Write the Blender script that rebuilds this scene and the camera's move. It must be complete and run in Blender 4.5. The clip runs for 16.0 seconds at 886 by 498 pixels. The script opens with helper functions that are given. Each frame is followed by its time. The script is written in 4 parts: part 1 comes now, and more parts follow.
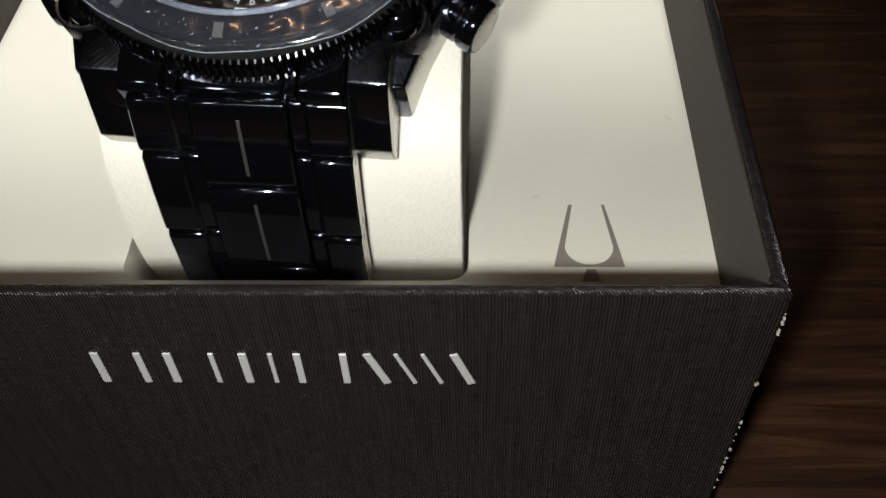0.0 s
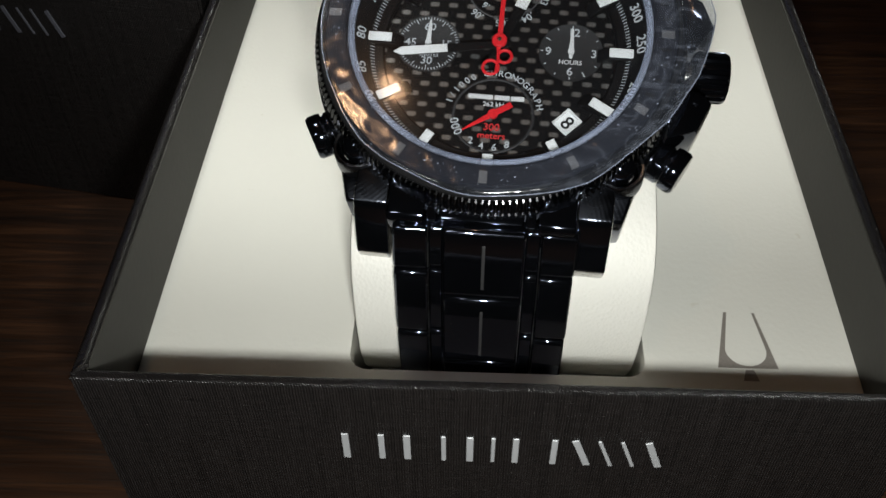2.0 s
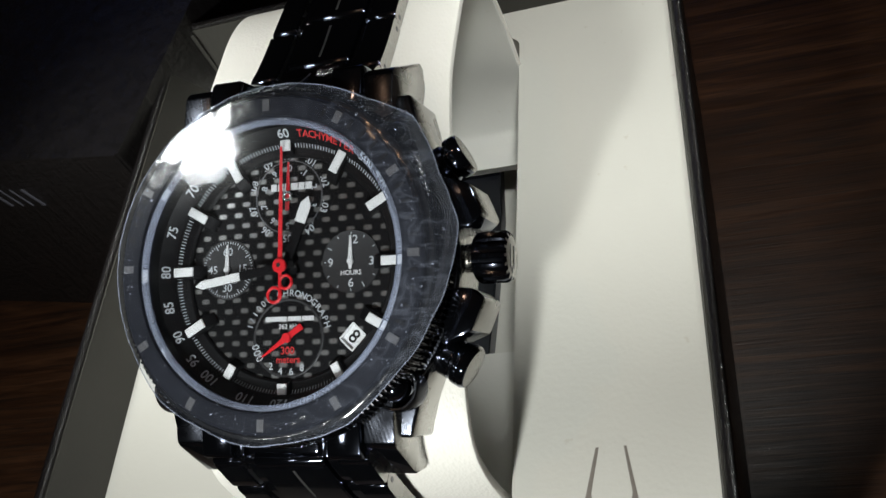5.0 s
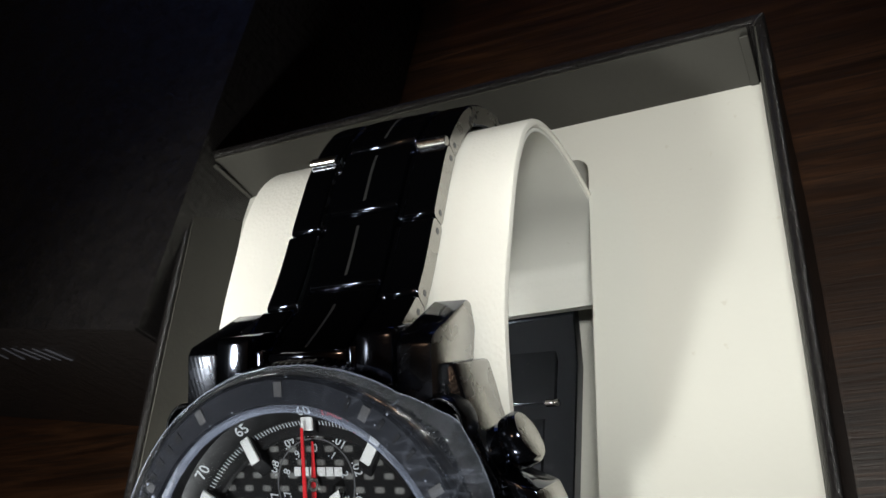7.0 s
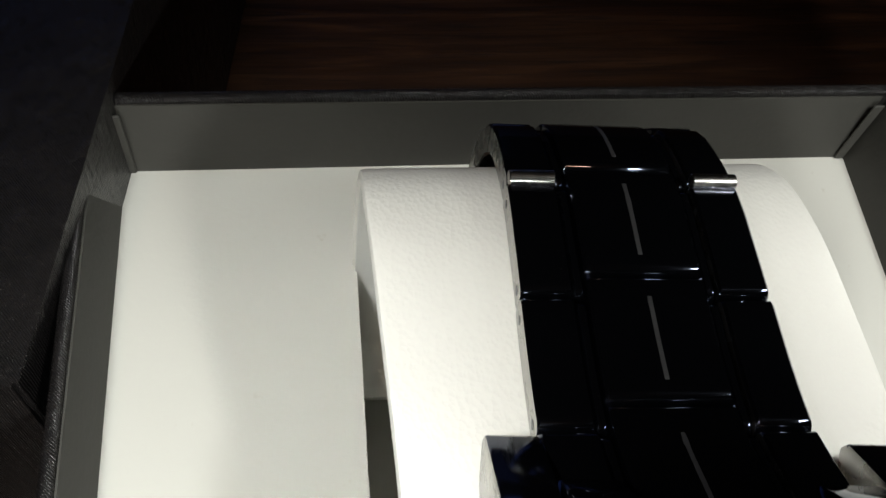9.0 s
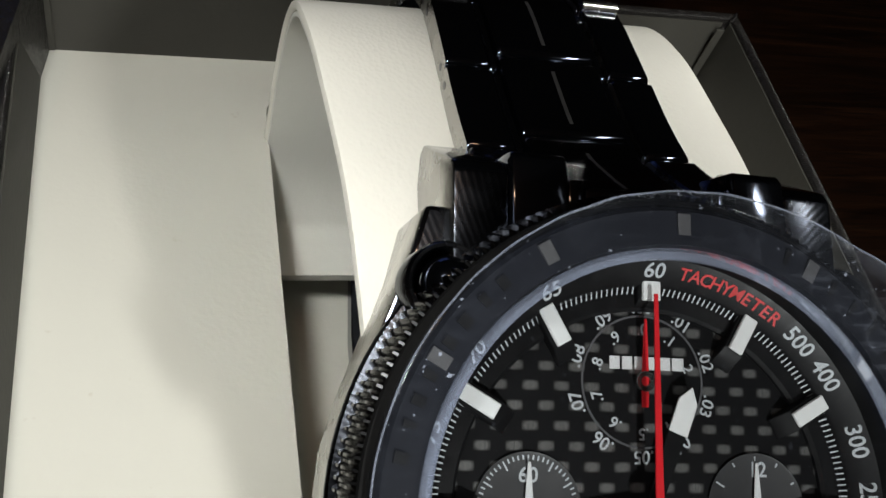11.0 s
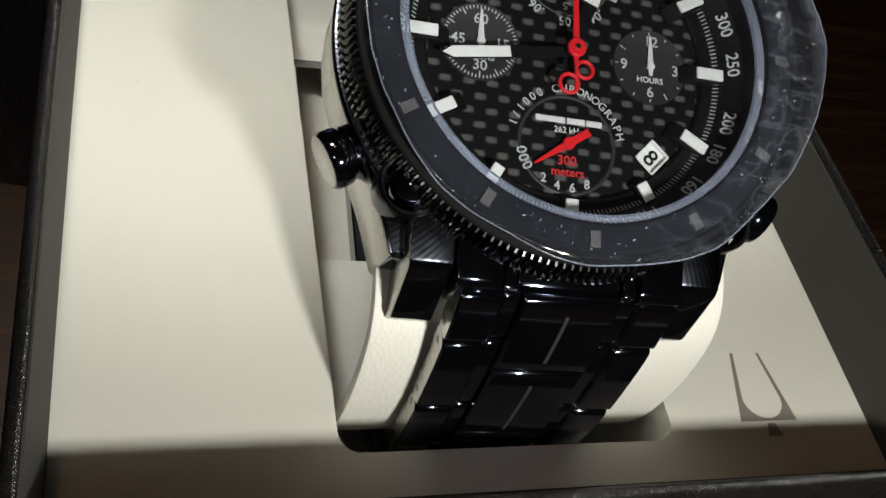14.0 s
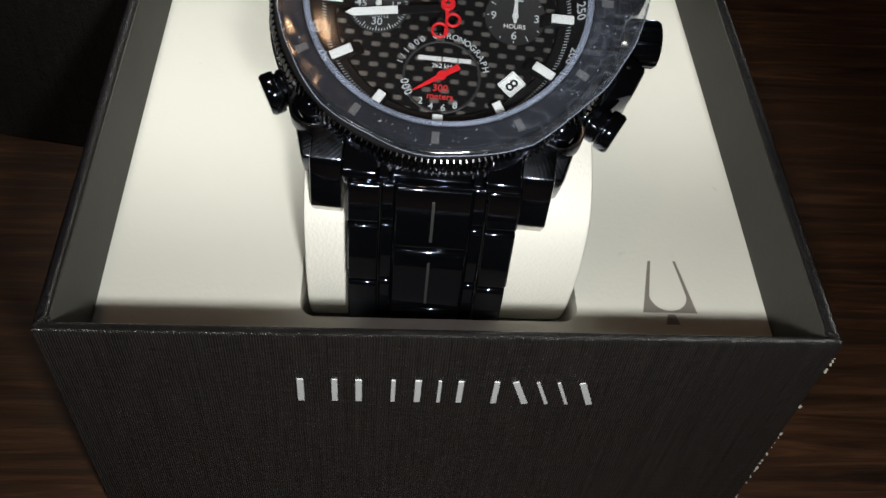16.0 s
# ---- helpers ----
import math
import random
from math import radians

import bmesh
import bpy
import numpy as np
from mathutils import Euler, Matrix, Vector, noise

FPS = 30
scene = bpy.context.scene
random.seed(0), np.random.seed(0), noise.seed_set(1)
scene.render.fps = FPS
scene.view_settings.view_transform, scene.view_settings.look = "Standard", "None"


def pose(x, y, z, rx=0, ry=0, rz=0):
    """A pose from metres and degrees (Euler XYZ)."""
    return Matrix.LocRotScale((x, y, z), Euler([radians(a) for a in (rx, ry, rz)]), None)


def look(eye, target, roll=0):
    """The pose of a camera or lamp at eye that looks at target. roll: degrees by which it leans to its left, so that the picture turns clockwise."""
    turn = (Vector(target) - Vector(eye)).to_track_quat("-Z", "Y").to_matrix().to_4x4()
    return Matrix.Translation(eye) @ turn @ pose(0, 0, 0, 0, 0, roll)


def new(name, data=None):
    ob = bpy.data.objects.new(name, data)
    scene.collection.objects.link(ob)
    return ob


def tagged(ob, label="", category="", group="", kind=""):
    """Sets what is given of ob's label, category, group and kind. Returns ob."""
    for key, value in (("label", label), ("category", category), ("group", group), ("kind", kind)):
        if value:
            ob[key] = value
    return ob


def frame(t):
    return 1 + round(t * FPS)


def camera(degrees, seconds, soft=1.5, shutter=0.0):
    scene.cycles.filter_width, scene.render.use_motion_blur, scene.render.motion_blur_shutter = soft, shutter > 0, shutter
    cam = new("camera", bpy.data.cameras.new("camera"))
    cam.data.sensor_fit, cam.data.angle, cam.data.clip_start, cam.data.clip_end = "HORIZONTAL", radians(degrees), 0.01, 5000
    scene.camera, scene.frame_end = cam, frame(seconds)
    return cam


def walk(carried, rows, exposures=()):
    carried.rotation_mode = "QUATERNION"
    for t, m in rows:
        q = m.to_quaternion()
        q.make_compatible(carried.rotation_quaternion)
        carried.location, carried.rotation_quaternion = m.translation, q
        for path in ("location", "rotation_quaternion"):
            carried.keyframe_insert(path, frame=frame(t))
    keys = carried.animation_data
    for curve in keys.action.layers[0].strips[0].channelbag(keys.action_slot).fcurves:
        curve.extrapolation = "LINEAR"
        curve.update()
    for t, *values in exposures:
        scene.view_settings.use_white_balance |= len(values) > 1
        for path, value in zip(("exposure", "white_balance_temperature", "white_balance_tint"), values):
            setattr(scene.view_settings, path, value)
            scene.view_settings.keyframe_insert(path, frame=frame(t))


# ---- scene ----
cam = camera(49.84, 16.0)
PATH = [
    (0, (0.02129, -0.05521, 0.15069), (0.01376, 0.07416, -0.00165), -2.52),
    (0.5, (0.01585, -0.05385, 0.15604), (0.00936, 0.07398, 0.00236), -1.35),
    (1, (0.01195, -0.05527, 0.16521), (0.00413, 0.07607, 0.01458), -1.83),
    (1.5, (0.00475, -0.05864, 0.16897), (-0.00386, 0.07577, 0.02112), -1.41),
    (2, (-0.00337, -0.06393, 0.17074), (-0.00995, 0.07305, 0.02517), -0.54),
    (2.5, (-0.00185, -0.06098, 0.16953), (-0.01134, 0.07348, 0.02177), -1.20),
    (3, (0.00402, -0.05698, 0.17234), (-0.00167, 0.07531, 0.02245), -0.69),
    (3.5, (0.01585, -0.05090, 0.18398), (0.00697, 0.08089, 0.03380), -2.50),
    (4, (0.02960, -0.04355, 0.18916), (0.00866, 0.08546, 0.03777), -8.70),
    (4.2, (0.03487, -0.03976, 0.19274), (0.00717, 0.08479, 0.03873), -12.61),
    (6.3, (0.07082, -0.01488, 0.18791), (-0.01591, 0.09175, 0.04263), -43.68),
    (6.5, (0.06615, -0.01030, 0.18975), (-0.01754, 0.09566, 0.04221), -42.70),
    (7, (0.05505, 0.01665, 0.19044), (-0.02054, 0.11668, 0.03462), -40.90),
    (7.5, (0.02515, 0.03708, 0.19123), (-0.02282, 0.13366, 0.02279), -29.30),
    (8, (0.00120, 0.04717, 0.17993), (-0.01560, 0.14021, 0.00369), -12.93),
    (8.2, (-0.00583, 0.04940, 0.17740), (-0.01237, 0.14336, 0.00097), -6.77),
    (10.5, (-0.03518, 0.02648, 0.16009), (0.02168, 0.12963, -0.00155), 23.11),
    (11, (-0.03495, 0.01737, 0.16177), (0.02374, 0.12664, 0.00487), 22.68),
    (11.5, (-0.04034, 0.01157, 0.16105), (0.02404, 0.11877, 0.00496), 24.86),
    (12, (-0.04281, 0.00102, 0.15910), (0.02433, 0.11139, 0.00643), 25.34),
    (12.5, (-0.04385, -0.00801, 0.15938), (0.02356, 0.10497, 0.00874), 24.94),
    (13, (-0.04577, -0.01473, 0.15548), (0.02460, 0.10021, 0.00770), 25.58),
    (13.5, (-0.04498, -0.01999, 0.15495), (0.02369, 0.09361, 0.00535), 25.79),
    (14, (-0.04133, -0.03113, 0.15607), (0.02104, 0.08608, 0.00650), 23.25),
    (14.5, (-0.03569, -0.04822, 0.16388), (0.01118, 0.07287, 0.01176), 18.30),
    (15, (-0.02922, -0.06066, 0.17041), (0.00423, 0.06680, 0.01997), 13.34),
    (15.5, (-0.01941, -0.06623, 0.17581), (0.00180, 0.06170, 0.02354), 9.27),
    (16, (-0.00934, -0.06649, 0.17737), (0.00462, 0.06015, 0.02320), 6.37),
]
EXPOSURES = [
    (0, -0.08, 6800, 11), (1, -0.18, 6600, 10), (2, -0.30, 6450, 10), (3.5, -0.22, 6450, 10), (4, -0.26, 6400, 10),
    (6.5, 0.06, 6500, 10), (7.5, -0.05, 6550, 10), (8.2, 0.03, 6400, 10), (10.5, -0.42, 6550, 10), (12, -0.27, 6800, 10),
    (13.5, -0.28, 6900, 10), (14.5, -0.28, 6750, 10), (16, -0.12, 6550, 10),
]
walk(cam, [(t, look(eye, target, roll)) for t, eye, target, roll in PATH], EXPOSURES)

# ---------------- light ----------------
world = bpy.data.worlds.new("world")
scene.world = world
world.use_nodes = True
world.node_tree.nodes["Background"].inputs[0].default_value = (0.30, 0.20, 0.13, 1)
world.node_tree.nodes["Background"].inputs[1].default_value = 0.004

# the phone's moving flash, held still: it lights the box from the front
FLASH = (0.945, 0.97, 0.925)
flash = bpy.data.lights.new("flash", "POINT")
flash.energy, flash.color, flash.shadow_soft_size = 0.90, FLASH, 0.005
new("flash", flash).location = (0.002, -0.075, 0.156)
# added fill spots: two light the tray's back from overhead, one the dial
for eye, aim, watts, wide in (((0.058, 0.058, 0.186), (0.034, 0.092, 0.066), 0.56, 60), ((-0.057, 0.048, 0.180), (-0.033, 0.077, 0.066), 0.60, 63), ((-0.062, -0.052, 0.182), (0.0, 0.038, 0.102), 0.12, 30)):
    over = bpy.data.lights.new("flash_fill", "SPOT")
    over.energy, over.color, over.shadow_soft_size = watts, FLASH, 0.009
    over.spot_size, over.spot_blend = radians(wide), 1.0
    new("flash_fill", over).matrix_world = look(eye, aim)

MM = 0.001
COS, SIN = math.cos, math.sin


# ---------------- materials ----------------
class Nodes:
    """A small writer of node materials."""

    def __init__(self, name):
        self.mat = bpy.data.materials.new(name)
        self.mat.use_nodes = True
        self.tree = self.mat.node_tree
        self.bsdf = self.tree.nodes["Principled BSDF"]
        self.out = self.tree.nodes["Material Output"]
        self.place = self.add("ShaderNodeTexCoord").outputs["Object"]

    def add(self, kind, **values):
        n = self.tree.nodes.new(kind)
        for key, value in values.items():
            n.inputs[key.replace("_", " ")].default_value = value
        return n

    def link(self, a, b):
        self.tree.links.new(a, b)

    def mapped(self, scale, turn=(0, 0, 0)):
        n = self.add("ShaderNodeMapping", Scale=scale, Rotation=[radians(a) for a in turn])
        self.link(self.place, n.inputs["Vector"])
        return n.outputs["Vector"]

    def noise(self, scale, detail=3.0, vector=None, rough=0.55, distort=0.0):
        n = self.add("ShaderNodeTexNoise", Scale=scale, Detail=detail, Roughness=rough, Distortion=distort)
        self.link(vector if vector is not None else self.place, n.inputs["Vector"])
        return n.outputs["Fac"]

    def ramp(self, fac, *stops):
        n = self.add("ShaderNodeValToRGB")
        ramp = n.color_ramp
        while len(ramp.elements) < len(stops):
            ramp.elements.new(0.5)
        for e, (at, c) in zip(ramp.elements, stops):
            e.position = at
            e.color = (c, c, c, 1) if isinstance(c, (int, float)) else (*c, 1)
        self.link(fac, n.inputs["Fac"])
        return n.outputs["Color"]

    def math(self, op, a, b=None):
        n = self.add("ShaderNodeMath")
        n.operation = op
        for i, v in enumerate((a, b)):
            if v is None:
                continue
            if isinstance(v, (int, float)):
                n.inputs[i].default_value = v
            else:
                self.link(v, n.inputs[i])
        return n.outputs[0]

    def mix(self, fac, a, b):
        n = self.tree.nodes.new("ShaderNodeMix")
        n.data_type = "RGBA"
        for socket, v in ((n.inputs[0], fac), (n.inputs[6], a), (n.inputs[7], b)):
            if isinstance(v, (int, float)):
                socket.default_value = v
            elif isinstance(v, tuple):
                socket.default_value = (*v, 1)
            else:
                self.link(v, socket)
        return n.outputs[2]

    def bump(self, height, strength, distance, before=None):
        n = self.add("ShaderNodeBump", Strength=strength, Distance=distance)
        self.link(height, n.inputs["Height"])
        if before is not None:
            self.link(before, n.inputs["Normal"])
        return n.outputs["Normal"]

    def set(self, color=None, rough=None, metal=None, normal=None, **more):
        for key, v in (("Base Color", color), ("Roughness", rough), ("Metallic", metal), ("Normal", normal), *((k.replace("_", " "), v) for k, v in more.items())):
            if v is None:
                continue
            s = self.bsdf.inputs[key]
            if isinstance(v, (int, float)):
                s.default_value = v
            elif isinstance(v, tuple):
                s.default_value = (*v, 1) if len(v) == 3 else v
            else:
                self.link(v, s)
        return self.mat


def linen_paper():
    """Fine upright ribs crossed by faint threads, with pale specks."""
    n = Nodes("linen_paper")
    split = n.add("ShaderNodeSeparateXYZ")
    n.link(n.place, split.inputs[0])
    wander = n.math("MULTIPLY", n.noise(300, 2), 0.00030)
    across = n.math("ADD", n.math("ADD", split.outputs["X"], split.outputs["Y"]), wander)
    rib = n.math("MULTIPLY", n.math("ADD", n.math("SINE", n.math("MULTIPLY", across, 2 * math.pi / 0.00034)), 1.0), 0.5)
    breaks = n.noise(1.0, 2, n.mapped((2600, 2600, 700)))
    weft = n.noise(1.0, 2, n.mapped((260, 260, 3000)))
    weave = n.math("ADD", n.math("MULTIPLY", n.math("MULTIPLY", rib, breaks), 0.75), n.math("MULTIPLY", weft, 0.8))
    slub = n.noise(1.0, 3, n.mapped((1500, 1500, 60)))
    weave = n.math("ADD", weave, n.math("MULTIPLY", n.math("SUBTRACT", slub, 0.5), 0.75))
    speck = n.ramp(n.noise(3000, 2), (0.69, 0.0), (0.76, 1.0))
    broad = n.noise(60, 3)
    base = n.mix(broad, (0.0014, 0.0012, 0.00125), (0.0034, 0.0030, 0.0030))
    base = n.mix(n.ramp(weave, (0.28, 0.0), (0.70, 1.0)), base, (0.0150, 0.0132, 0.0130))
    color = n.mix(n.math("MULTIPLY", speck, 0.5), base, (0.17, 0.15, 0.14))
    rough = n.ramp(weave, (0.16, 0.56), (0.64, 0.25))
    return n.set(color, rough, 0.0, n.bump(weave, 0.9, 0.00024), Specular_IOR_Level=0.42)


def lining_card():
    n = Nodes("lining_card")
    grain = n.noise(900, 4)
    color = n.mix(n.noise(70, 3), (0.031, 0.0295, 0.025), (0.047, 0.0445, 0.0375))
    return n.set(color, 0.7, 0.0, n.bump(grain, 0.3, 0.0002))


def ivory_card(name="ivory_card", tone=(0.675, 0.66, 0.605)):
    n = Nodes(name)
    fibre = n.noise(1300, 4)
    cloud = n.noise(45, 4)
    spots = n.ramp(n.noise(420, 2), (0.73, 0.0), (0.78, 1.0))
    color = n.mix(cloud, tone, tuple(c * 0.93 for c in tone))
    color = n.mix(n.math("MULTIPLY", spots, 0.35), color, (0.50, 0.45, 0.37))
    return n.set(color, 0.78, 0.0, n.bump(fibre, 0.22, 0.00018), Specular_IOR_Level=0.25)


def leatherette():
    n = Nodes("white_leatherette")
    cells = n.add("ShaderNodeTexVoronoi", Scale=2100.0)
    n.link(n.mapped((1.0, 0.75, 0.75)), cells.inputs["Vector"])
    fine = n.noise(2600, 2)
    height = n.math("ADD", cells.outputs["Distance"], n.math("MULTIPLY", fine, 0.4))
    folds = n.noise(160, 3)
    height = n.math("ADD", height, n.math("MULTIPLY", folds, 0.12))
    color = n.mix(n.noise(90, 3), (0.80, 0.775, 0.715), (0.84, 0.815, 0.76))
    return n.set(color, 0.46, 0.0, n.bump(height, 0.42, 0.00013), Specular_IOR_Level=0.4)


def black_metal(name, rough=0.10, base=(0.12, 0.13, 0.165), brush=None, metal=1.0):
    n = Nodes(name)
    smear = n.noise(180, 4)
    r = n.ramp(smear, (0.35, rough * 0.8), (0.7, rough * 1.5))
    normal = None
    if brush:
        lines = n.noise(1.0, 3, n.mapped(brush))
        normal = n.bump(lines, 0.25, 0.00006)
    dust = n.ramp(n.noise(2600, 1), (0.765, 0.0), (0.80, 1.0))
    color = n.mix(n.math("MULTIPLY", dust, 0.6), base, (0.35, 0.35, 0.35))
    return n.set(color, r, metal, normal)


def fanned_metal():
    """Black metal whose brushed lines fan out round the dial."""
    n = Nodes("fan_brushed_black_metal")
    split = n.add("ShaderNodeSeparateXYZ")
    n.link(n.place, split.inputs[0])
    away = n.math("SQRT", n.math("ADD", n.math("MULTIPLY", split.outputs["X"], split.outputs["X"]), n.math("MULTIPLY", split.outputs["Y"], split.outputs["Y"])))
    swing = n.math("ADD", n.math("MULTIPLY", n.math("ARCTAN2", split.outputs["Y"], split.outputs["X"]), 300.0), n.math("MULTIPLY", away, 3200.0))
    lines = n.math("ADD", n.math("SINE", swing), n.math("MULTIPLY", n.noise(2500, 2), 0.6))
    return n.set((0.050, 0.054, 0.066), n.ramp(n.noise(300, 3), (0.3, 0.20), (0.7, 0.32)), 1.0, n.bump(lines, 0.10, 0.00004))


def plain(name, color, rough=0.5, metal=0.0, wear=0.12, scale=400, shine=0.5):
    n = Nodes(name)
    c = n.mix(n.noise(scale, 3), color, tuple(v * (1 - wear) for v in color))
    return n.set(c, n.ramp(n.noise(scale * 2, 2), (0.3, rough * 0.85), (0.7, min(1, rough * 1.15))), metal, Specular_IOR_Level=shine)


def carbon_weave():
    n = Nodes("carbon_weave")
    split = n.add("ShaderNodeSeparateXYZ")
    n.link(n.place, split.inputs[0])
    wob = n.math("MULTIPLY", n.noise(260, 2), 0.00022)
    v = n.math("DIVIDE", n.math("ADD", split.outputs["Y"], wob), 0.00142)
    row = n.math("FLOOR", v)
    shift = n.math("MULTIPLY", n.math("MODULO", n.math("ADD", row, 200.0), 2.0), 0.5)
    u = n.math("ADD", n.math("DIVIDE", n.math("ADD", split.outputs["X"], wob), 0.00236), shift)
    fu, fv = n.math("FRACT", n.math("ADD", u, 100.0)), n.math("FRACT", n.math("ADD", v, 100.0))
    cell = n.math("MULTIPLY", n.math("LESS_THAN", fu, 0.58), n.math("LESS_THAN", fv, 0.56))
    threads = n.noise(1.0, 2, n.mapped((9000, 600, 600)))
    tone = n.mix(threads, (0.10, 0.10, 0.097), (0.40, 0.397, 0.38))
    bow = n.math("MULTIPLY", n.math("SINE", n.math("MULTIPLY", fu, 5.42)), n.math("SINE", n.math("MULTIPLY", fv, 5.61)))
    bow = n.math("MINIMUM", n.math("MULTIPLY", bow, 1.7), 1.0)
    tone = n.mix(n.math("MAXIMUM", bow, 0.0), (0.012, 0.012, 0.012), tone)
    color = n.mix(cell, (0.005, 0.005, 0.0055), tone)
    rough = n.math("SUBTRACT", 0.58, n.math("MULTIPLY", cell, 0.22))
    return n.set(color, rough, n.math("MULTIPLY", cell, 0.75), n.bump(cell, 0.3, 0.00005), Specular_IOR_Level=0.12)


def walnut():
    n = Nodes("dark_walnut_veneer")
    way = n.mapped((22, 330, 22), (0, 0, -26))
    grain = n.noise(1.0, 5, way, 0.66, 0.9)
    pores = n.noise(1.0, 3, n.mapped((70, 2200, 70), (0, 0, -26)), 0.6)
    broad = n.noise(1.0, 3, n.mapped((4, 34, 4), (0, 0, -26)), 0.5, 0.6)
    color = n.ramp(grain, (0.32, (0.010, 0.0048, 0.0028)), (0.50, (0.036, 0.015, 0.0070)), (0.70, (0.084, 0.037, 0.017)))
    color = n.mix(n.ramp(broad, (0.38, 0.0), (0.64, 0.55)), color, (0.026, 0.0115, 0.006))
    color = n.mix(n.ramp(pores, (0.54, 0.0), (0.66, 0.7)), color, (0.010, 0.006, 0.004))
    return n.set(color, n.ramp(pores, (0.3, 0.36), (0.7, 0.55)), 0.0, n.bump(pores, 0.3, 0.0002))


def clear_sheet(name, haze, rough, ripple=0.0, mark=False):
    """A clear sheet: what lies behind shows through it, with gloss on top and some dull haze."""
    n = Nodes(name)
    seen = n.add("ShaderNodeBsdfTransparent", Color=(0.93, 0.94, 0.96, 1))
    gloss = n.add("ShaderNodeBsdfGlossy", Roughness=rough)
    fres = n.add("ShaderNodeFresnel", IOR=1.45)
    away = n.add("ShaderNodeVectorMath")
    away.operation = "LENGTH"
    n.link(n.place, away.inputs[0])
    free = n.ramp(n.math("MULTIPLY", away.outputs["Value"], 40.0), (0.745, 0.035), (0.785, 1.0))
    if ripple:
        n.link(n.ramp(free, (0.05, rough), (0.9, 0.11)), gloss.inputs["Roughness"])
        height = n.math("ADD", n.noise(170, 3), n.math("MULTIPLY", n.noise(900, 2), 0.10))
        normal = n.bump(n.math("MULTIPLY", height, free), ripple, 0.0012)
        n.link(normal, gloss.inputs["Normal"])
        n.link(normal, fres.inputs["Normal"])
    top = n.add("ShaderNodeMixShader")
    n.link(fres.outputs[0], top.inputs[0])
    n.link(seen.outputs[0], top.inputs[1])
    n.link(gloss.outputs[0], top.inputs[2])
    last = top
    if haze:
        dull = n.add("ShaderNodeBsdfDiffuse", Color=(0.52, 0.58, 0.74, 1))
        last = n.add("ShaderNodeMixShader")
        amount = n.ramp(n.noise(110, 4), (0.3, haze * 0.6), (0.75, haze * 1.5))
        if mark:
            amount = n.math("MULTIPLY", amount, free)
            dust = n.ramp(n.noise(2300, 1), (0.735, 0.0), (0.775, 0.34))
            dust = n.math("MULTIPLY", dust, free)
            # white creases and scuffs, mostly where the film stands off beside the crown
            split = n.add("ShaderNodeSeparateXYZ")
            n.link(n.place, split.inputs[0])
            beside = n.ramp(n.math("MULTIPLY", split.outputs["X"], 40.0), (0.10, 0.12), (0.70, 1.0))
            fold = n.math("ABSOLUTE", n.math("SUBTRACT", n.noise(190, 2, None, 0.5, 0.8), 0.5))
            fold = n.ramp(fold, (0.0, 0.035), (0.03, 0.012), (0.10, 0.006))
            scuff = n.ramp(n.noise(1.0, 3, n.mapped((300, 1600, 300), (0, 0, 35))), (0.56, 0.0), (0.76, 0.05))
            crinkle = n.math("MULTIPLY", n.math("ADD", fold, scuff), n.math("MULTIPLY", beside, free))
            dust = n.math("ADD", dust, crinkle)
            amount = n.math("ADD", amount, dust)
        n.link(amount, last.inputs[0])
        n.link(top.outputs[0], last.inputs[1])
        n.link(dull.outputs[0], last.inputs[2])
    n.link(last.outputs[0], n.out.inputs["Surface"])
    return n.mat


def glowing(name, color, strength):
    n = Nodes(name)
    return n.set((0.8, 0.8, 0.8), 0.5, 0.0, None, Emission_Color=color, Emission_Strength=strength)


PAPER, LINING, IVORY = linen_paper(), lining_card(), ivory_card()
LEATHER, WALNUT, CARBON = leatherette(), walnut(), carbon_weave()
GLOSS_BLACK = black_metal("polished_black_metal", 0.075, (0.078, 0.086, 0.112), None, 0.985)
FANNED = fanned_metal()
# paler copy of the black metal: the lit tray's reflection put into side faces
LIT_SIDE_METAL = black_metal("lit_brushed_side", 0.24, (0.42, 0.41, 0.39), (200, 9000, 9000))
SATIN_BLACK = black_metal("satin_black_metal", 0.24, (0.12, 0.125, 0.14))
INSERT = plain("bezel_insert", (0.009, 0.0102, 0.015), 0.5, shine=0.15)
# the silver foil again, darkened for the weak light on the lid
SHADED_FOIL = plain("shaded_foil", (0.09, 0.09, 0.11), 0.5, 0.2)
STRIPE = plain("grey_inlay", (0.030, 0.029, 0.030), 0.5)
MARK_GREY = plain("grey_mark", (0.085, 0.085, 0.09), 0.45)
LUME = plain("white_lume", (0.80, 0.81, 0.80), 0.55, wear=0.05)
HOLDER = plain("marker_holder", (0.007, 0.007, 0.0075), 0.5, shine=0.12)
RED = plain("red_lacquer", (0.72, 0.018, 0.026), 0.35, wear=0.06)
PRINT = plain("grey_print", (0.52, 0.55, 0.57), 0.6)
PRINT_WHITE = plain("white_print", (0.72, 0.73, 0.73), 0.6)
PRINT_RED = plain("red_print", (0.62, 0.03, 0.03), 0.6)
DIAL_BLACK = plain("dial_black", (0.006, 0.006, 0.0065), 0.45, shine=0.25)
RING_GREY = plain("ring_grey", (0.10, 0.10, 0.105), 0.4)
SUBDIAL = plain("subdial_black", (0.022, 0.022, 0.023), 0.6)
SILVER = plain("silver_foil", (0.60, 0.61, 0.63), 0.38, 0.35)
FORK_GREY = plain("grey_foil", (0.37, 0.335, 0.30), 0.45, 0.35, wear=0.35, scale=2600)
STEEL = plain("bare_steel", (0.55, 0.53, 0.50), 0.25, 1.0)
FRAY = plain("bare_board_fray", (0.38, 0.35, 0.31), 0.9)
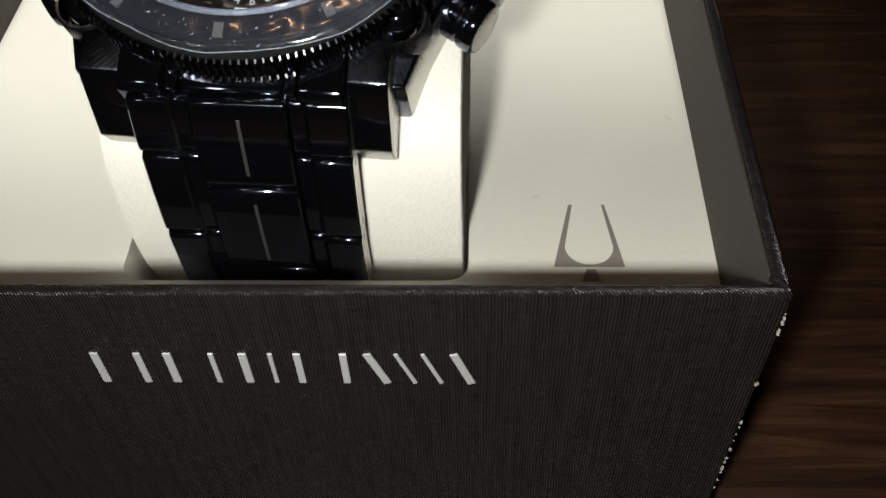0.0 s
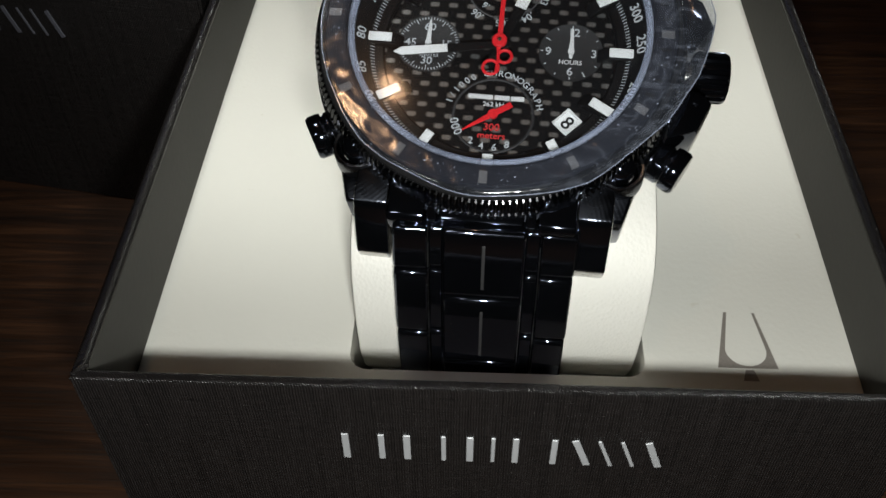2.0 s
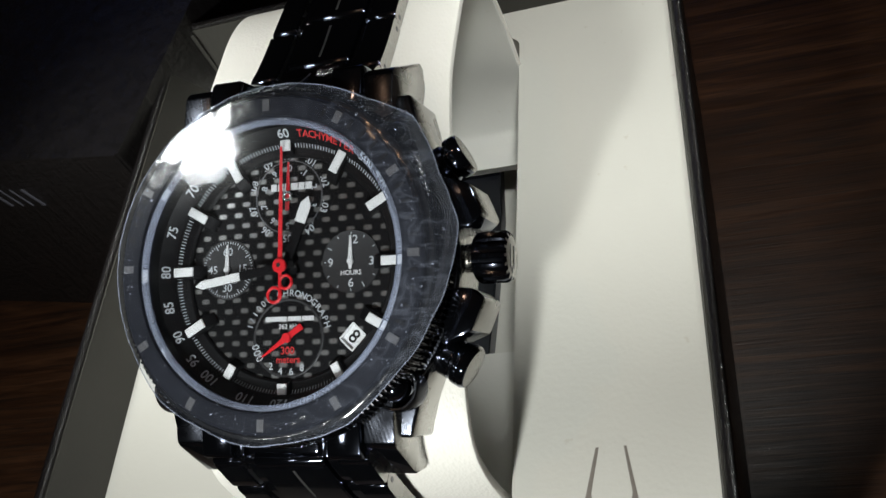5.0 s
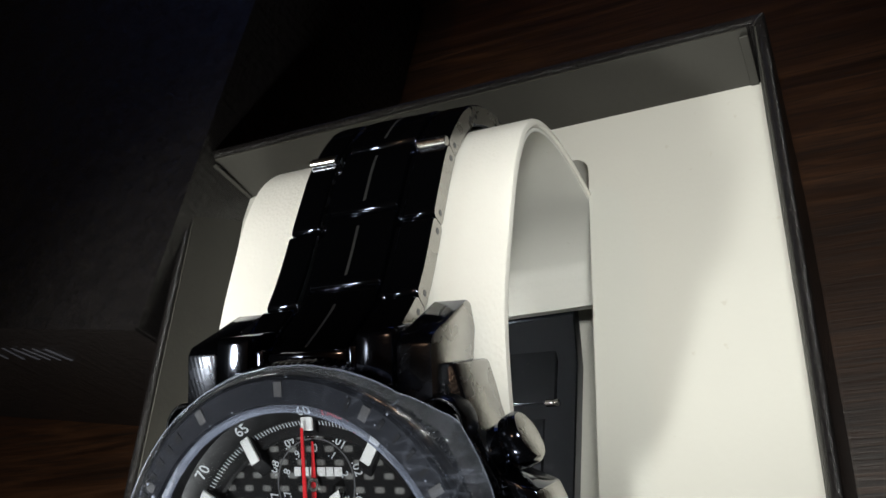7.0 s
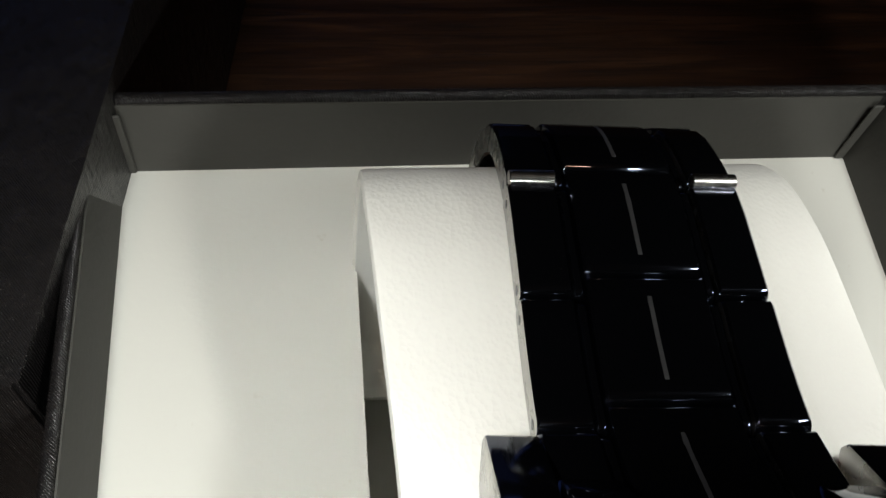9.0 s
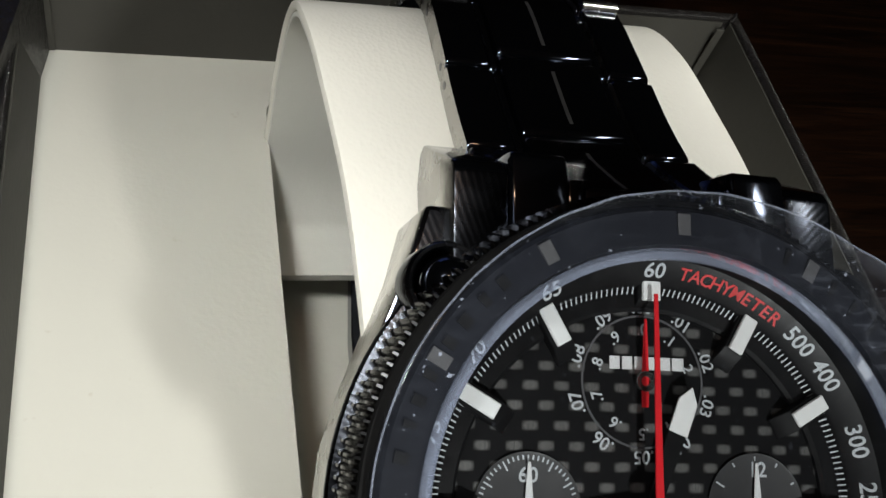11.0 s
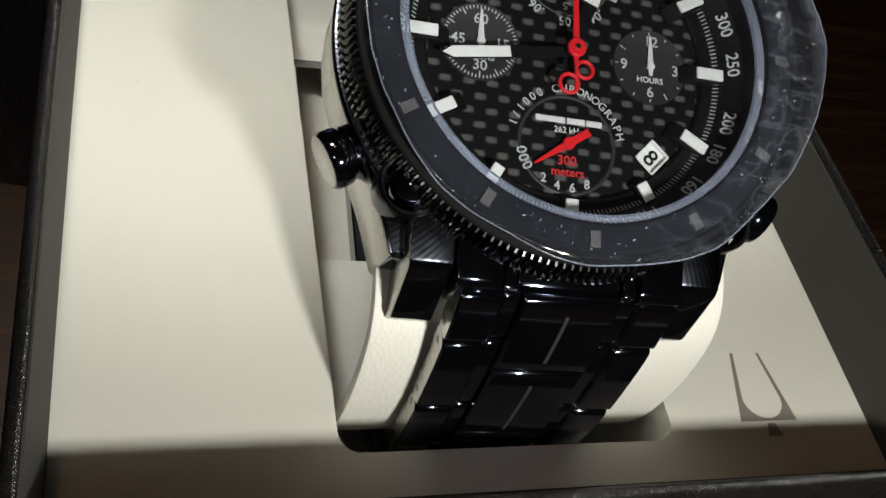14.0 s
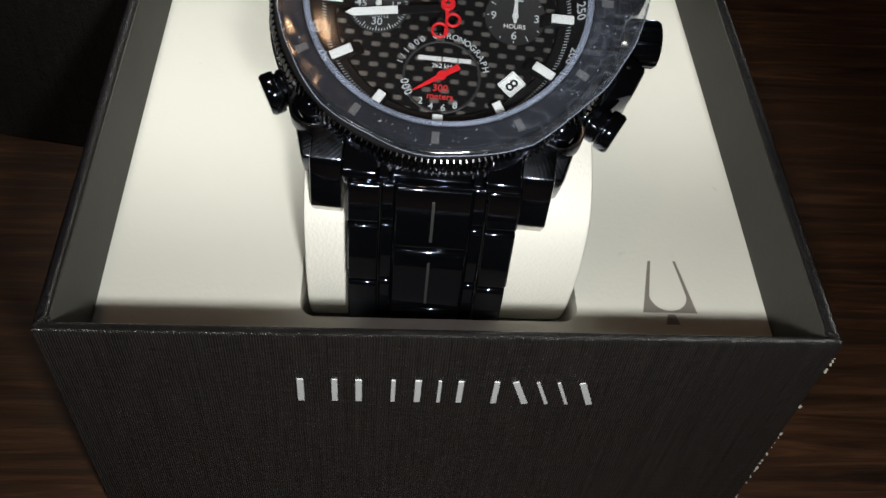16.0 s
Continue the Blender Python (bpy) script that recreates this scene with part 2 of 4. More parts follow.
CRYSTAL = clear_sheet("mineral_crystal", 0.0, 0.07)
FILM = clear_sheet("clear_film", 0.0055, 0.10, 0.022, True)
FILM_EDGE = clear_sheet("film_edge", 0.16, 0.10)
WALL_PAINT = plain("dim_wall_paint", (0.06, 0.05, 0.04), 0.8, scale=3)
CEILING_PAINT = plain("warm_ceiling_paint", (0.12, 0.085, 0.060), 0.8, scale=3)


# ---------------- mesh helpers (shapes in millimetres) ----------------
def made(verts, faces):
    return [Vector(v) for v in verts], [tuple(f) for f in faces]


def moved(shape, m):
    return [m @ v for v in shape[0]], shape[1]


def joined(*shapes):
    verts, faces = [], []
    for v, f in shapes:
        k = len(verts)
        verts += v
        faces += [tuple(i + k for i in one) for one in f]
    return verts, faces


def from_bm(bm):
    bm.verts.index_update()
    shape = [v.co.copy() for v in bm.verts], [tuple(v.index for v in f.verts) for f in bm.faces]
    bm.free()
    return shape


def block(x0, x1, y0, y1, z0, z1, bevel=0.0, steps=2):
    bm = bmesh.new()
    bmesh.ops.create_cube(bm, size=1)
    for v in bm.verts:
        v.co = ((x0 + x1) / 2 + v.co.x * (x1 - x0), (y0 + y1) / 2 + v.co.y * (y1 - y0), (z0 + z1) / 2 + v.co.z * (z1 - z0))
    if bevel:
        bmesh.ops.bevel(bm, geom=bm.edges[:], offset=bevel, segments=steps, affect="EDGES", profile=0.5)
    return from_bm(bm)


def slab(outline, z0, z1, bevel=0.0, steps=2):
    """An outline (counter-clockwise) raised from z0 to z1, its edges softened."""
    bm = bmesh.new()
    low = [bm.verts.new((x, y, z0)) for x, y in outline]
    top = [bm.verts.new((x, y, z1)) for x, y in outline]
    n = len(outline)
    bm.faces.new(top)
    bm.faces.new(low[::-1])
    for i in range(n):
        bm.faces.new((low[i], low[(i + 1) % n], top[(i + 1) % n], top[i]))
    if bevel:
        bm.normal_update()
        sharp = [e for e in bm.edges if e.calc_face_angle(0) > radians(30)]
        bmesh.ops.bevel(bm, geom=sharp, offset=bevel, segments=steps, affect="EDGES", profile=0.5, clamp_overlap=True)
    return from_bm(bm)


def lathe(profile, n=64, a0=0.0, a1=360.0, closed=False):
    """Profile points (r, z) turned about z; closed joins the last point to the first."""
    full = abs(a1 - a0) >= 359.9
    count = n if full else n + 1
    verts = []
    for i in range(count):
        a = radians(a0 + (a1 - a0) * i / n)
        verts += [(r * COS(a), r * SIN(a), z) for r, z in profile]
    k, faces = len(profile), []
    for i in range(n):
        j = (i + 1) % count
        for p in range(k if closed else k - 1):
            q = (p + 1) % k
            faces.append((i * k + p, j * k + p, j * k + q, i * k + q))
    return made(verts, faces)


def ring(r0, r1, z0, z1, n=64, chamfer=0.0):
    c = chamfer
    return lathe([(r0, z0), (r1, z0), (r1, z1 - c), (r1 - c, z1), (r0 + c, z1), (r0, z1 - c)], n, closed=True)


def rod(r, z0, z1, n=24, chamfer=0.2):
    return lathe([(0.001, z0), (r - chamfer, z0), (r, z0 + chamfer), (r, z1 - chamfer), (r - chamfer, z1), (0.001, z1)], n)


def tube(points, r, n=8):
    """A round wire through points."""
    verts, faces = [], []
    pts = [Vector(p) for p in points]
    for i, p in enumerate(pts):
        way = (pts[min(i + 1, len(pts) - 1)] - pts[max(i - 1, 0)]).normalized()
        side = way.cross(Vector((0, 0, 1)))
        side = side.normalized() if side.length > 1e-4 else Vector((1, 0, 0))
        up = side.cross(way)
        verts += [p + r * (COS(2 * math.pi * k / n) * side + SIN(2 * math.pi * k / n) * up) for k in range(n)]
    for i in range(len(pts) - 1):
        faces += [(i * n + k, i * n + (k + 1) % n, (i + 1) * n + (k + 1) % n, (i + 1) * n + k) for k in range(n)]
    faces += [tuple(range(n))[::-1], tuple((len(pts) - 1) * n + k for k in range(n))]
    return made(verts, faces)


def lettering(text, size, spread=1.0):
    """Flat letters, centred, of the cap height given."""
    curve = bpy.data.curves.new("lettering", "FONT")
    curve.body, curve.align_x, curve.align_y, curve.resolution_u = text, "CENTER", "CENTER", 3
    curve.space_character, curve.offset = spread, 0.014
    holder = bpy.data.objects.new("lettering", curve)
    mesh = bpy.data.meshes.new_from_object(holder)
    shape = [Vector((v.co.x, v.co.y, 0)) * size / 0.70 for v in mesh.vertices], [tuple(p.vertices) for p in mesh.polygons]
    bpy.data.objects.remove(holder)
    bpy.data.meshes.remove(mesh)
    bpy.data.curves.remove(curve)
    return shape


def turn(x=0, y=0, z=0, rz=0, rx=0, ry=0):
    return Matrix.LocRotScale((x, y, z), Euler([radians(a) for a in (rx, ry, rz)]), None)


def part(name, shape, material, parent=None, label="", m=None, flat=False):
    mesh = bpy.data.meshes.new(name)
    mesh.from_pydata([v * MM for v in shape[0]], [], shape[1])
    mesh.materials.append(material)
    bm = bmesh.new()
    bm.from_mesh(mesh)
    if not flat:
        bmesh.ops.recalc_face_normals(bm, faces=bm.faces[:])
    bm.to_mesh(mesh)
    bm.free()
    mesh.polygons.foreach_set("use_smooth", [True] * len(mesh.polygons))
    mesh.set_sharp_from_angle(angle=radians(32))
    ob = new(name, mesh)
    if parent is not None:
        ob.parent = parent
    if m is not None:
        ob.matrix_local = m
    return tagged(ob, label)


def side_faces(ob, material, axis=0, least=0.9):
    """Gives the faces that look along an axis a second material."""
    ob.data.materials.append(material)
    for p in ob.data.polygons:
        if abs(p.normal[axis]) > least:
            p.material_index = 1
    return ob


def thing(name, m, label, category):
    ob = new(name)
    ob.empty_display_size = 0.01
    ob.matrix_world = m
    return tagged(ob, label, category)


# ---------------- the room and the table ----------------
TABLE = 25.0
tagged(part("table_top", block(-700, 700, -450, 550, TABLE - 28, TABLE, 2), WALNUT, None, "dark walnut veneered table top under the boxes"), category="table", kind="structure")
tagged(part("floor", block(-2000, 2000, -2000, 2000, -780, -720), WALL_PAINT, None, "plain dim floor of the room"), category="floor", kind="structure")
tagged(part("ceiling", block(-2100, 2100, -2100, 2100, 2200, 2260), CEILING_PAINT, None, "plain warm-toned ceiling of the room"), category="ceiling", kind="structure")
for wall_name, (x0, x1, y0, y1) in {"wall_north": (-2000, 2000, 2000, 2100), "wall_south": (-2000, 2000, -2100, -2000), "wall_east": (2000, 2100, -2100, 2100), "wall_west": (-2100, -2000, -2100, 2100)}.items():
    tagged(part(wall_name, block(x0, x1, y0, y1, -720, 2200), WALL_PAINT, None, "plain dim wall of the room"), category="wall", kind="structure")
# unseen glowing window, added for the blue that the polished links mirror
window = thing("unseen_window_1", pose(0, 1.998, 0.12), "unseen dim blue window, added for the blue in the links", "window")
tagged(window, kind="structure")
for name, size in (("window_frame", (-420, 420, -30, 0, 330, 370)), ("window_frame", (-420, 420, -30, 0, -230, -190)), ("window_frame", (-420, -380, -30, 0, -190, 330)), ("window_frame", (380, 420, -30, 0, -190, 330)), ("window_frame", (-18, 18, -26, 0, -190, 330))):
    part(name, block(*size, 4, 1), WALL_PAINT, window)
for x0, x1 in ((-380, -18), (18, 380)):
    part("pane", block(x0, x1, -12, -6, -190, 330), glowing("added_blue_glow", (0.20, 0.34, 1.0, 1), 0.42), window, "glowing blue pane, added for the links to mirror")
lamp = thing("ceiling_lamp", pose(-0.33, 0.03, 1.70), "warm glowing globe lamp hanging on a cord from the ceiling", "lamp")
part("socket", lathe([(0.1, 0), (14, -2), (18, -12), (18, -40), (0.1, -40)], 32), WALL_PAINT, lamp)
part("cord", rod(3.0, 0, 470, 12, 0.2), WALL_PAINT, lamp)
part("ceiling_rose", lathe([(0.1, 470), (20, 472), (45, 488), (45, 499.5), (0.1, 499.5)], 32), WALL_PAINT, lamp)
part("globe", lathe([(0.1, -112)] + [(37 * SIN(radians(a)), -75 - 37 * COS(radians(a))) for a in range(10, 161, 10)] + [(14, -40)], 40), glowing("globe_glow", (1.0, 0.58, 0.31, 1), 58.0), lamp, "glowing warm glass globe")

# ---------------- the box ----------------
HALF, DEEP, RIM, WALL = 50.9, 118.9, 79.1, 1.5
BOW = 0.3


def bowed(half, deep, inset, bow, n=12):
    """A rectangle from y = inset on whose two long sides swell a little, counter-clockwise."""
    ys = [inset + (deep - 2 * inset) * i / n for i in range(n + 1)]
    out = [(half - inset + bow * SIN(math.pi * y / deep), y) for y in ys]
    return out + [(-x, y) for x, y in out[::-1]]


def open_box(half, deep, low, rim, wall, bow=0.0):
    """Four walls with a rounded rim and a base, as one shell."""
    bm = bmesh.new()
    r = wall / 2
    loops = []
    steps = [(0, low), (0, rim - r)] + [(r - r * COS(radians(a)), rim - r + r * SIN(radians(a))) for a in (30, 60, 90, 120, 150)] + [(wall, rim - r), (wall, low + wall)]
    for inset, z in steps:
        loops.append([bm.verts.new((x, y, z)) for x, y in bowed(half, deep, inset, bow)])
    k = len(loops[0])
    for a, b in zip(loops, loops[1:]):
        for i in range(k):
            bm.faces.new((a[i], a[(i + 1) % k], b[(i + 1) % k], b[i]))
    bm.faces.new(loops[0][::-1])
    bm.faces.new(loops[-1])
    corners = [e for e in bm.edges if all(abs(abs(v.co.x) - half) < 1e-4 and min(v.co.y, deep - v.co.y) < 1e-4 for v in e.verts) and abs(e.verts[0].co.z - e.verts[1].co.z) > 1]
    bmesh.ops.bevel(bm, geom=corners, offset=0.5, segments=2, affect="EDGES")
    return from_bm(bm)


def bar_row(rows, z0, z1, thick):
    """Plain upright or leaning bars that stand in for a maker's mark: (foot, head, width) each."""
    out = []
    for foot, head, wide in rows:
        lean = math.atan2(head - foot, z1 - z0)
        long = math.hypot(head - foot, z1 - z0)
        stem = block(-wide / 2, wide / 2, -thick, 0.02, 0.2, long - 0.2, 0.07, 1)
        stem = moved(stem, turn(foot, 0, z0) @ Matrix.Rotation(lean, 4, "Y"))
        out.append(stem)
    return out


watch_box = thing("watch_box", pose(0, 0, 0), "open charcoal linen-paper watch box standing on the table", "box")
part("shell", open_box(HALF, DEEP, TABLE, RIM, WALL, BOW), PAPER, watch_box, "charcoal linen-textured paper")
FLOOR_TRAY = 66.0
# lining cards: they stand close to the rim above and lean inward to the tray
TOP_IN, LOW_IN = WALL + 0.03, WALL + 0.95


def leaning_strip(top, low, z0, z1):
    """A thin card between two plan lines, the lower one further inward."""
    verts = [(x, y, z1) for x, y in top[0]] + [(x, y, z0) for x, y in low[0]] + [(x, y, z0) for x, y in low[1]] + [(x, y, z1) for x, y in top[1]]
    k = len(top[0])
    faces = []
    for a, b in ((0, 1), (1, 2), (2, 3), (3, 0)):
        faces += [(a * k + q, a * k + q + 1, b * k + q + 1, b * k + q) for q in range(k - 1)]
    faces += [(0, k, 2 * k, 3 * k), tuple(m * k + k - 1 for m in (3, 2, 1, 0))]
    return made(verts, faces)


for half_of in (0, 1):
    rims = [bowed(HALF, DEEP, inset, BOW) for inset in (TOP_IN, LOW_IN, LOW_IN + 0.22, TOP_IN + 0.22)]
    k = len(rims[0]) // 2
    cut = [r[:k] if half_of == 0 else r[k:] for r in rims]
    part("lining", leaning_strip((cut[0], cut[3]), (cut[1], cut[2]), FLOOR_TRAY - 0.4, RIM - 0.9), LINING, watch_box, "grey-olive inner lining")
for y_top, y_low, side in ((TOP_IN, LOW_IN, 1), (DEEP - TOP_IN, DEEP - LOW_IN, -1)):
    xs = [(-HALF + LOW_IN + 0.35) * (1 - 2 * q / 8) for q in range(9)]
    lines = [[(x, y) for x in xs] for y in (y_top, y_low, y_low + side * 0.22, y_top + side * 0.22)]
    part("lining", leaning_strip((lines[0], lines[3]), (lines[1], lines[2]), FLOOR_TRAY - 0.4, RIM - 0.9), LINING, watch_box, "grey-olive inner lining")
MARKS = [(-18.9, -18.9, 0.9), (-14.4, -14.4, 0.8), (-11.2, -11.2, 0.9), (-6.6, -6.6, 0.6), (-3.3, -3.3, 0.9), (-0.4, -0.4, 0.5), (2.4, 2.4, 0.8), (7.2, 7.2, 0.8),
         (11.6, 9.6, 0.9), (14.6, 12.6, 0.5), (17.4, 15.4, 0.5), (20.6, 18.6, 0.9)]
for one in bar_row(MARKS, 63.4, 69.3, 0.22):
    part("emblem_bar", one, SILVER, watch_box, "raised silver foil bar")
# folded paper at the two front corners, and frayed bits of board along the worn edge
for side in (-1, 1):
    fold = tube([(side * (HALF - 0.4), 0.5, RIM - 0.1), (side * (HALF - 1.2), 1.6, RIM + 0.12), (side * (HALF - 1.9), 2.1, RIM - 0.4)], 0.28)
    part("corner_fold", fold, PAPER, watch_box)
    fold = tube([(side * (HALF - 0.4), DEEP - 0.5, RIM - 0.1), (side * (HALF - 1.2), DEEP - 1.6, RIM + 0.12), (side * (HALF - 1.9), DEEP - 2.1, RIM - 0.4)], 0.28)
    part("corner_fold", fold, PAPER, watch_box)
for side in (-1, 1):
    x0, x1 = sorted((side * (HALF - WALL - 1.25), side * (HALF - WALL - 2.6)))
    part("corner_tab", block(x0, x1, DEEP - WALL - 1.6, DEEP - WALL - 1.2, 66.2, RIM - 1.2, 0.12, 1), LINING, watch_box, "folded paper tab in the corner")
rng = random.Random(4)
bits = []
for _ in range(34):
    z = rng.uniform(30, 78)
    s = rng.uniform(0.05, 0.16)
    bit = block(-s, s, -s, s, -s * rng.uniform(0.8, 2.6), s, s * 0.3, 1)
    bits.append(moved(bit, turn(HALF - 0.12, 0.12, z, rng.uniform(0, 90), rng.uniform(-30, 30))))
part("worn_edge", joined(*bits), FRAY, watch_box, "pale frayed specks along the worn corner")

# ---------------- the tray and the cuff ----------------
SX0, SX1, SY0, SY1 = -20.0, 20.1, 12.0, 109.0
tray = thing("tray_insert", pose(0, 0, 0), "ivory card tray with a slot, set inside the box", "tray")


def round_slot(x0, x1, y0, y1, r, n=6):
    pts = []
    for cx, cy, a in ((x1 - r, y1 - r, 0), (x0 + r, y1 - r, 90), (x0 + r, y0 + r, 180), (x1 - r, y0 + r, 270)):
        pts += [(cx + r * COS(radians(a + 90 * i / n)), cy + r * SIN(radians(a + 90 * i / n))) for i in range(n + 1)]
    return pts


def plate_with_slot(rim_line, slot, z, deep):
    bm = bmesh.new()
    outer = [bm.verts.new((x, y, z)) for x, y in rim_line]
    inner = [bm.verts.new((x, y, z)) for x, y in slot]
    edges = [bm.edges.new((l[i], l[(i + 1) % len(l)])) for l in (outer, inner) for i in range(len(l))]
    bmesh.ops.triangle_fill(bm, use_beauty=True, edges=edges)
    for f in [f for f in bm.faces if (SX0 + 2 < f.calc_center_median().x < SX1 - 2) and (SY0 + 2 < f.calc_center_median().y < SY1 - 2)]:
        bm.faces.remove(f)
    lower = [bm.verts.new((v.co.x, v.co.y, z - 0.5)) for v in inner]
    bottom = [bm.verts.new((v.co.x, v.co.y, z - deep)) for v in inner]
    n = len(inner)
    for a, b in ((inner, lower), (lower, bottom)):
        for i in range(n):
            bm.faces.new((a[i], b[i], b[(i + 1) % n], a[(i + 1) % n]))
    bm.faces.new(bottom)
    return from_bm(bm)


e = HALF - LOW_IN - 0.4
part("panel", plate_with_slot(bowed(HALF, DEEP, LOW_IN + 0.1, BOW), round_slot(SX0, SX1, SY0, SY1, 2.5), FLOOR_TRAY, 25.4), IVORY, tray, "ivory card top with a rounded slot")
part("support_rim", joined(block(-e, SX0 - 1.2, LOW_IN + 0.5, DEEP - LOW_IN - 0.5, TABLE + 2.2, FLOOR_TRAY - 1.2), block(SX1 + 1.2, e, LOW_IN + 0.5, DEEP - LOW_IN - 0.5, TABLE + 2.2, FLOOR_TRAY - 1.2)), IVORY, tray)
# the grey printed fork mark, as plain shapes
bend = [(2.8 * COS(radians(a)), 19.0 + 2.75 * SIN(radians(a))) for a in range(270, 361, 10)]
fork_left = [(32.4, 25.6), (30.2, 15.9), (34.4, 15.9)] + [(34.4 - x, y) for x, y in bend] + [(32.85, 25.6)]
fork_right = [(36.7, 25.6), (36.32, 25.6)] + [(34.4 + x, y) for x, y in bend[::-1]] + [(34.4, 15.9), (38.3, 15.9)]
fork_foot = [(33.85, 15.6), (33.3, 13.8), (35.4, 13.8), (34.95, 15.6)]
part("fork_mark", moved(joined(slab(fork_left, FLOOR_TRAY - 0.2, FLOOR_TRAY + 0.03), slab(fork_right, FLOOR_TRAY - 0.2, FLOOR_TRAY + 0.03), slab(fork_foot, FLOOR_TRAY - 0.2, FLOOR_TRAY + 0.03)), turn(-0.35, -1.9, 0)), FORK_GREY, tray, "grey foil printed mark")

# pose of the watch: the dial's centre, turned a little about the upright
WATCH = pose(-0.0009, 0.0362, 0.1019, 0, 0, -3.0)
TILT = 25.4


def smooth_path(points, per=10):
    """A Catmull-Rom line through (y, z) points."""
    out = []
    p = [np.array(q, float) for q in points]
    for i in range(len(p) - 1):
        a, b, c, d = p[max(i - 1, 0)], p[i], p[i + 1], p[min(i + 2, len(p) - 1)]
        for k in range(per):
            t = k / per
            out.append(0.5 * (2 * b + (c - a) * t + (2 * a - 5 * b + 4 * c - d) * t * t + (3 * b - a - 3 * c + d) * t ** 3))
    return np.array(out + [p[-1]])


def along(path):
    """Arc lengths of a path, for walking along it."""
    return np.concatenate([[0], np.cumsum(np.hypot(*np.diff(path, axis=0).T))])


def station(path, lengths, s):
    y, z = np.interp(s, lengths, path[:, 0]), np.interp(s, lengths, path[:, 1])
    y2, z2 = np.interp(s + 0.3, lengths, path[:, 0]), np.interp(s + 0.3, lengths, path[:, 1])
    y1, z1 = np.interp(s - 0.3, lengths, path[:, 0]), np.interp(s - 0.3, lengths, path[:, 1])
    way = np.array([y2 - y1, z2 - z1])
    way /= max(np.hypot(*way), 1e-9)
    return np.array([y, z]), way


# white cuff: a band bent into a C that stands in the slot, open below
CUFF = smooth_path([(13, -53.6), (-3, -53.4), (-13, -50), (-18.6, -41), (-19.8, -27), (-17.0, -18.2), (-7, -12.5), (8, -6.5), (20, -2.2), (30, -0.4), (42, -1.4), (51, -2.9), (58.5, -6.2), (63.6, -12.6), (66.2, -24), (66.0, -40), (63.0, -48.9), (59, -51.6), (54, -52.6)])


def band(path, x0, x1, thick, edge=0.5, flare=0.0):
    """A band of a given width and thickness that follows a path, its edges rounded."""
    verts, faces = [], []
    lengths = along(path)
    n = len(path)
    cross = [(x0 + edge, 0), (x1 - edge, 0), (x1 - edge * 0.3, -edge * 0.3), (x1, -edge), (x1, -thick + edge * 0.5), (x1 - edge * 0.5, -thick), (x0 + edge * 0.5, -thick), (x0, -thick + edge * 0.5), (x0, -edge), (x0 + edge * 0.3, -edge * 0.3)]
    for i in range(n):
        p, way = station(path, lengths, lengths[i])
        normal = np.array([-way[1], way[0]])
        grow = flare * min(1.0, max(0.0, (lengths[i] / lengths[-1] - 0.45) / 0.25))
        for x, off in cross:
            q = p + normal * off
            verts.append((x + (grow if x < 0 else 0.0), q[0], q[1]))
    k = len(cross)
    for i in range(n - 1):
        faces += [(i * k + j, i * k + (j + 1) % k, (i + 1) * k + (j + 1) % k, (i + 1) * k + j) for j in range(k)]
    faces += [tuple(range(k)), tuple((n - 1) * k + j for j in range(k))[::-1]]
    return made(verts, faces)


cuff = thing("watch_cuff", pose(-0.0006, 0.0362, 0.1019, 0, 0, -0.6), "white leatherette watch cuff bent into an open ring in the slot", "cuff")
part("outer_band", band(CUFF, -18.4, 20.3, 1.2, 0.55, -2.2), LEATHER, cuff, "grained white leatherette")


def inset_path(path, depth):
    lengths = along(path)
    out = []
    for s in lengths:
        p, way = station(path, lengths, s)
        out.append(p - np.array([-way[1], way[0]]) * depth)
    return np.array(out)


part("inner_lining", band(inset_path(CUFF, 1.25), -18.1, 20.0, 0.6, 0.2, -2.2), ivory_card("cuff_lining", (0.76, 0.75, 0.71)), cuff, "smooth white inner lining")

# ---------------- the lid, lying beside the box ----------------
lid = thing("box_lid", pose(-0.0530, 0.0815, TABLE * MM, 0, 0, -9), "charcoal linen-paper box lid lying on the table beside the box", "lid")
part("cover", moved(open_box(50, 118, 0, 57, 1.5), turn(-50, 0, 57, 0, 180, 0) @ Matrix.Diagonal((1, -1, 1, 1))), PAPER, lid, "charcoal linen-textured paper")
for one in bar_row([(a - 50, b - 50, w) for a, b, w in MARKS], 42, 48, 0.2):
    part("emblem_bar", one, SHADED_FOIL, lid, "raised silver foil mark, its colour darkened for the shade here")

# ---------------- the watch ----------------
watch = thing("wristwatch", WATCH, "black steel chronograph wristwatch, red second hand, strapped round the white cuff", "watch")
HEAD = pose(0, 0, 0, TILT, 0.2, -1.9)


def head_part(name, shape, material, parent=None, label="", flat=False):
    """A part of the watch's head; the shape lies in the dial's own axes."""
    if parent is None:
        return part(name, shape, material, watch, label, HEAD, flat)
    return part(name, shape, material, parent, label, None, flat)


def polar(r, deg):
    """A point at a clock angle: 0 at twelve, clockwise."""
    return r * SIN(radians(deg)), r * COS(radians(deg))


